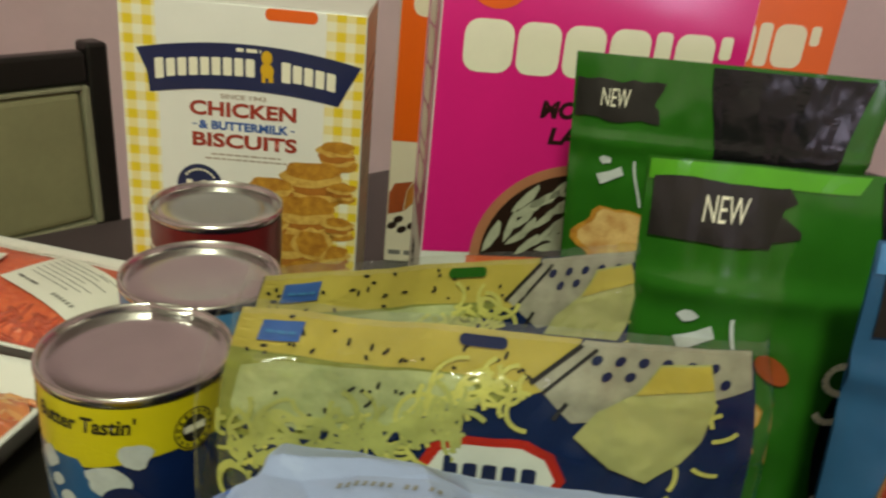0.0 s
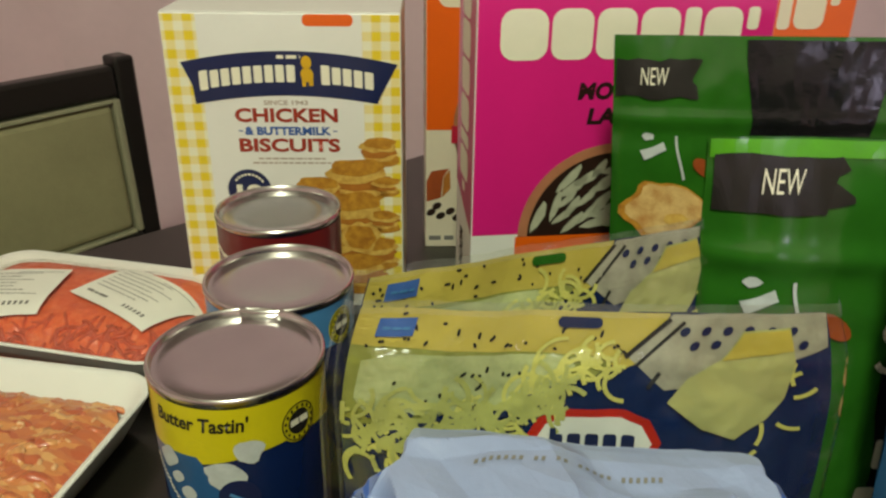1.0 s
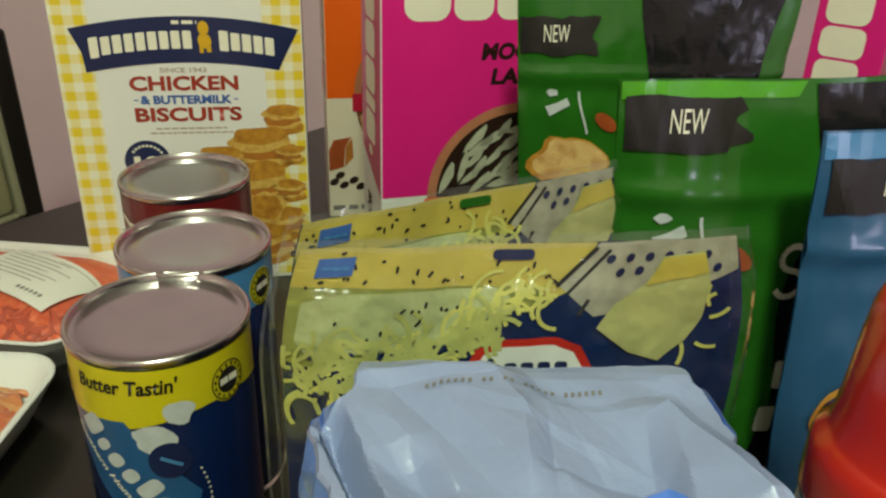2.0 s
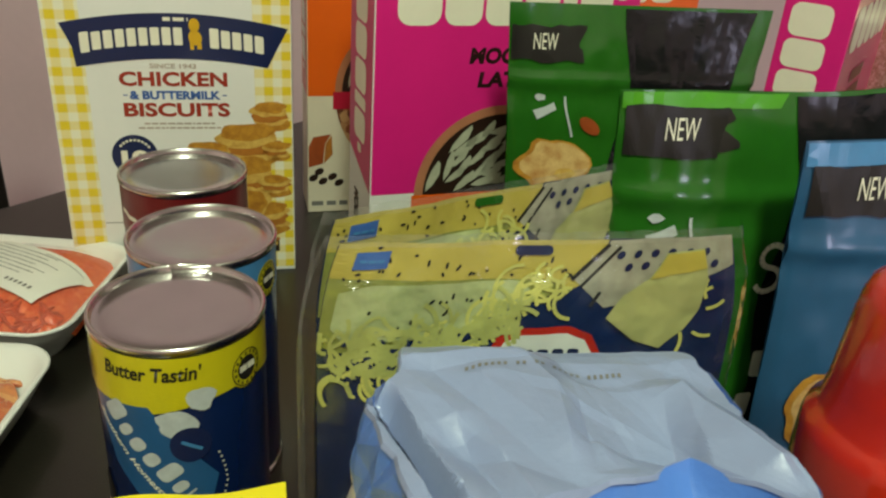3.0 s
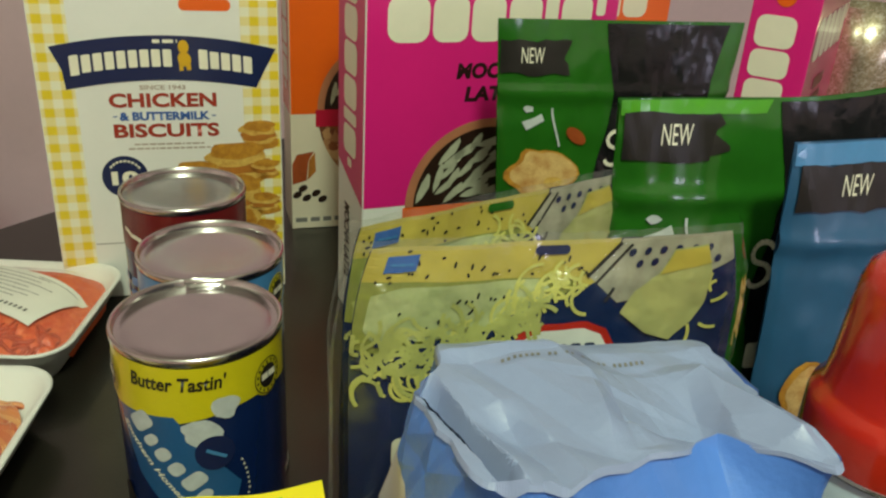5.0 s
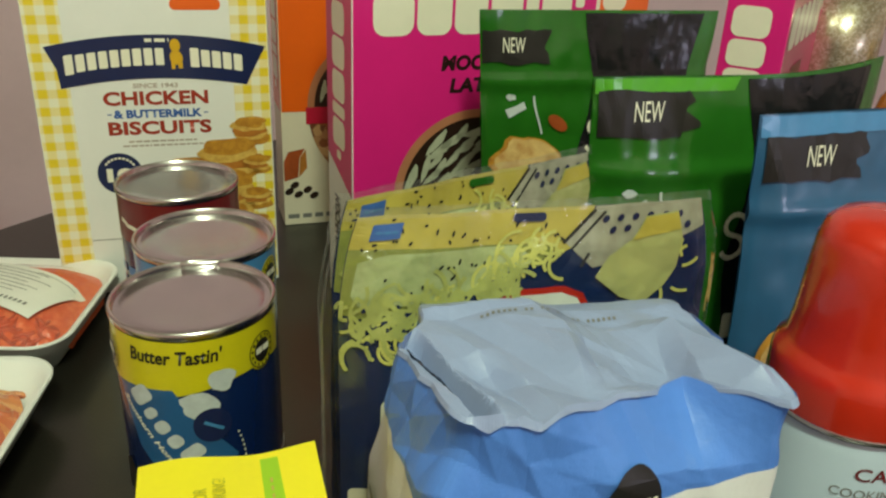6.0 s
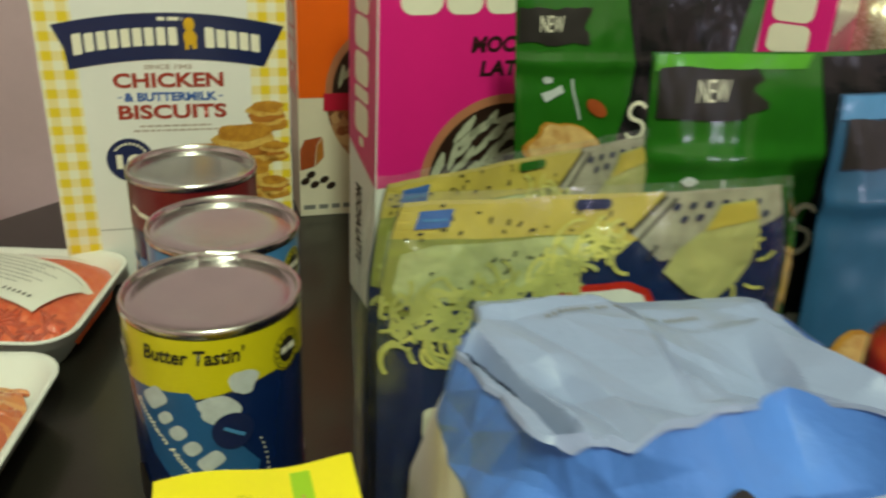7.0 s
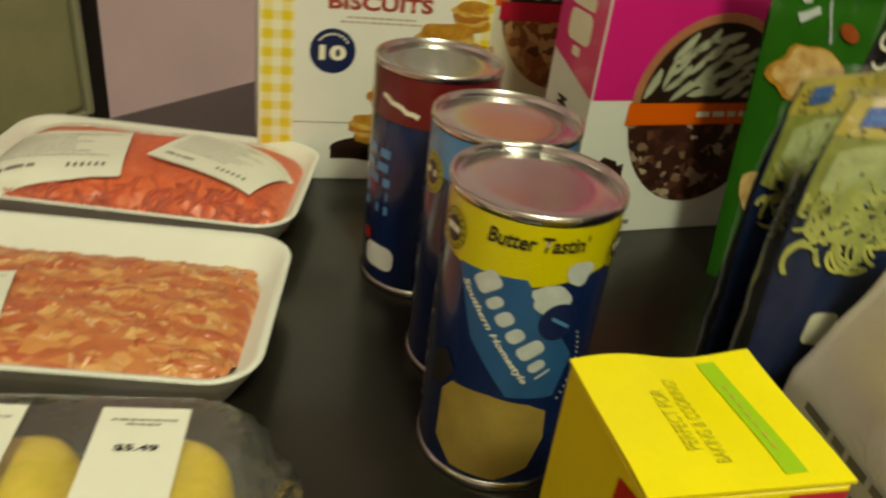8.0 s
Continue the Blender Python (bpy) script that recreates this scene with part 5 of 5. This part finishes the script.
def beef_tray():
    t, hz, mw, md = meat_tray(pose(-0.319, 0.590, T, 0, 0, -13), 0.245, 0.152, "white foam tray of red ground beef under clear film", M["beef"], 0.034, 0.020, 1)
    strand_rolls(t, "minced_meat_rest", hz, mw, md, 120, (-0.48, 0.47, -0.475, -0.36), "strandred", 5, 0.0016, 0.016)
    paper_label(t, hz, 0.056, 0.000, 0.090, 0.060, -21, 200)
    paper_label(t, hz, -0.058, -0.020, 0.095, 0.070, 12, 230)
    c = lambda u, v: (lambda xy: (xy[0], xy[1], max(0.0345, hz(*xy) + 0.0022) + 0.0003))(rounded(u, v, 0.240, 0.147, 0.027))
    part("cling_film", sheet(c, 0, 1, 40, 0, 1, 30), M["wrap"], t, "clear cling film", True)


def sausage_tray():
    t, hz, mw, md = meat_tray(pose(-0.353, 0.4235, T, 0, 0, -10), 0.258, 0.158, "white foam tray of pale ground sausage meat", M["sausage"], 0.018, 0.034, 2)
    strand_rolls(t, "minced_meat_rest", hz, mw, md, 110, (-0.48, 0.47, -0.47, 0.47), "sausage", 15, 0.0036, 0.020, -0.60)
    strand_rolls(t, "fat_grain", hz, mw, md, 110, (-0.48, 0.47, -0.46, 0.46), "fat", 16, 0.0016, 0.005, -0.3)
    paper_label(t, hz, -0.062, -0.028, 0.085, 0.062, 12, 260)


beef_tray()
sausage_tray()


def clamshell():
    t = thing("clamshell_pack", pose(-0.330, 0.214, T, 0, 0, -6), "clear plastic clamshell of yellow rounded rolls with price labels", "food pack")
    w, d = 0.205, 0.150
    prof = [(-0.012, 0.0, 0.020), (-0.004, 0.028, 0.026), (0.004, 0.030, 0.030), (0.004, 0.032, 0.030), (-0.004, 0.034, 0.028), (-0.010, 0.068, 0.026), (-0.018, 0.078, 0.022), (-0.030, 0.081, 0.016), (-0.06, 0.0815, 0.01)]
    part("clear_shell", loft([[(x * (1 + 0.010 * math.sin(k * 1.9) * (0.036 < z < 0.079)), y * (1 + 0.010 * math.sin(k * 1.9) * (0.036 < z < 0.079)), z) for k, (x, y) in enumerate(rrect(w + 2 * o, d + 2 * o, r, 14))] for o, z, r in prof], True, True, True), M["greyfilm"], t, "clear plastic shell", True)
    k = 0
    for x in (-0.066, -0.006, 0.052):
        for y in (-0.036, 0.030):
            k += 1
            bm = bmesh.new()
            bmesh.ops.create_uvsphere(bm, u_segments=28, v_segments=18, radius=1)
            for v in bm.verts:
                p = v.co
                q = 1 + 0.06 * noise.noise((p.x * 1.6 + k * 3, p.y * 1.6, p.z * 1.6))
                v.co = Vector((x + math.copysign(abs(p.x) ** 0.8, p.x) * 0.027 * q, y + math.copysign(abs(p.y) ** 0.8, p.y) * 0.031 * q, 0.034 + math.copysign(abs(p.z) ** 0.75, p.z) * 0.032 * q))
            part("yellow_roll", bm, M["lumps"], t, "soft yellow roll", True)
    for cx, words in ((0.044, "$5.49"), (-0.018, "")):
        f = lambda u, v, o=0.0: (cx + u, 0.016 + v, 0.0820 + o)
        lab = part("price_label", sheet(lambda u, v: f(u, v, 0.0002), -0.017, 0.017, 2, -0.030, 0.030, 2), M["label"], t, "white price label")
        part("label_print", art(f, bars(-0.012, 0.013, 0.022, 0.0009, 301) + bars(-0.006, 0.007, 0.0195, 0.0009, 302), 0.0008), M["grey_ink"], lab)
        if words:
            lettering("price", words, f, (-0.0075, 0.0050, 0.0085, 0.0088), M["ink"], lab, 0.0009, 0.03)


clamshell()


# ---- back of the table ----
def glitter_tumbler():
    t = thing("glitter_tumbler", pose(0.612, 0.745, T), "champagne gold glitter tumbler at the back of the table", "tumbler")
    part("tumbler_body", lathe([(0.036, 0), (0.040, 0.004), (0.046, 0.20), (0.047, 0.255), (0.045, 0.255), (0.044, 0.2), (0.030, 0.01)], 56, True, True), M["glitter"], t, "", True)
    part("base_ring", lathe([(0.0362, 0.0), (0.0412, 0.001), (0.0412, 0.008), (0.039, 0.009)], 48), M["steel"], t, "metal base ring", True)


def amber_bottle():
    g = mat("amber_glass", (0.50, 0.16, 0.015), 0.08, vary=0.3, scale=40, coat=0.8)
    t = thing("amber_bottle", pose(0.674, 0.680, T), "amber bottle with gold foil neck", "bottle")
    part("bottle_body", lathe([(0.030, 0), (0.036, 0.004), (0.036, 0.125), (0.031, 0.150), (0.016, 0.172), (0.014, 0.205)], 48, True), g, t, "", True)
    part("foil_neck", lathe([(0.0150, 0.170), (0.0165, 0.172), (0.0155, 0.212), (0.013, 0.215), (0.0, 0.2155)], 40), M["gold"], t, "gold foil neck", True)
    s = lambda u, v, o=0.0: ((0.036 + o) * math.sin(u / 0.036), -(0.036 + o) * math.cos(u / 0.036), v)
    ink(t, s, "bottle_label", [rect(-0.050, 0.035, 0.030, 0.105)], "cream", 0.0005, 0.006, None, "cream paper label")


glitter_tumbler()
amber_bottle()
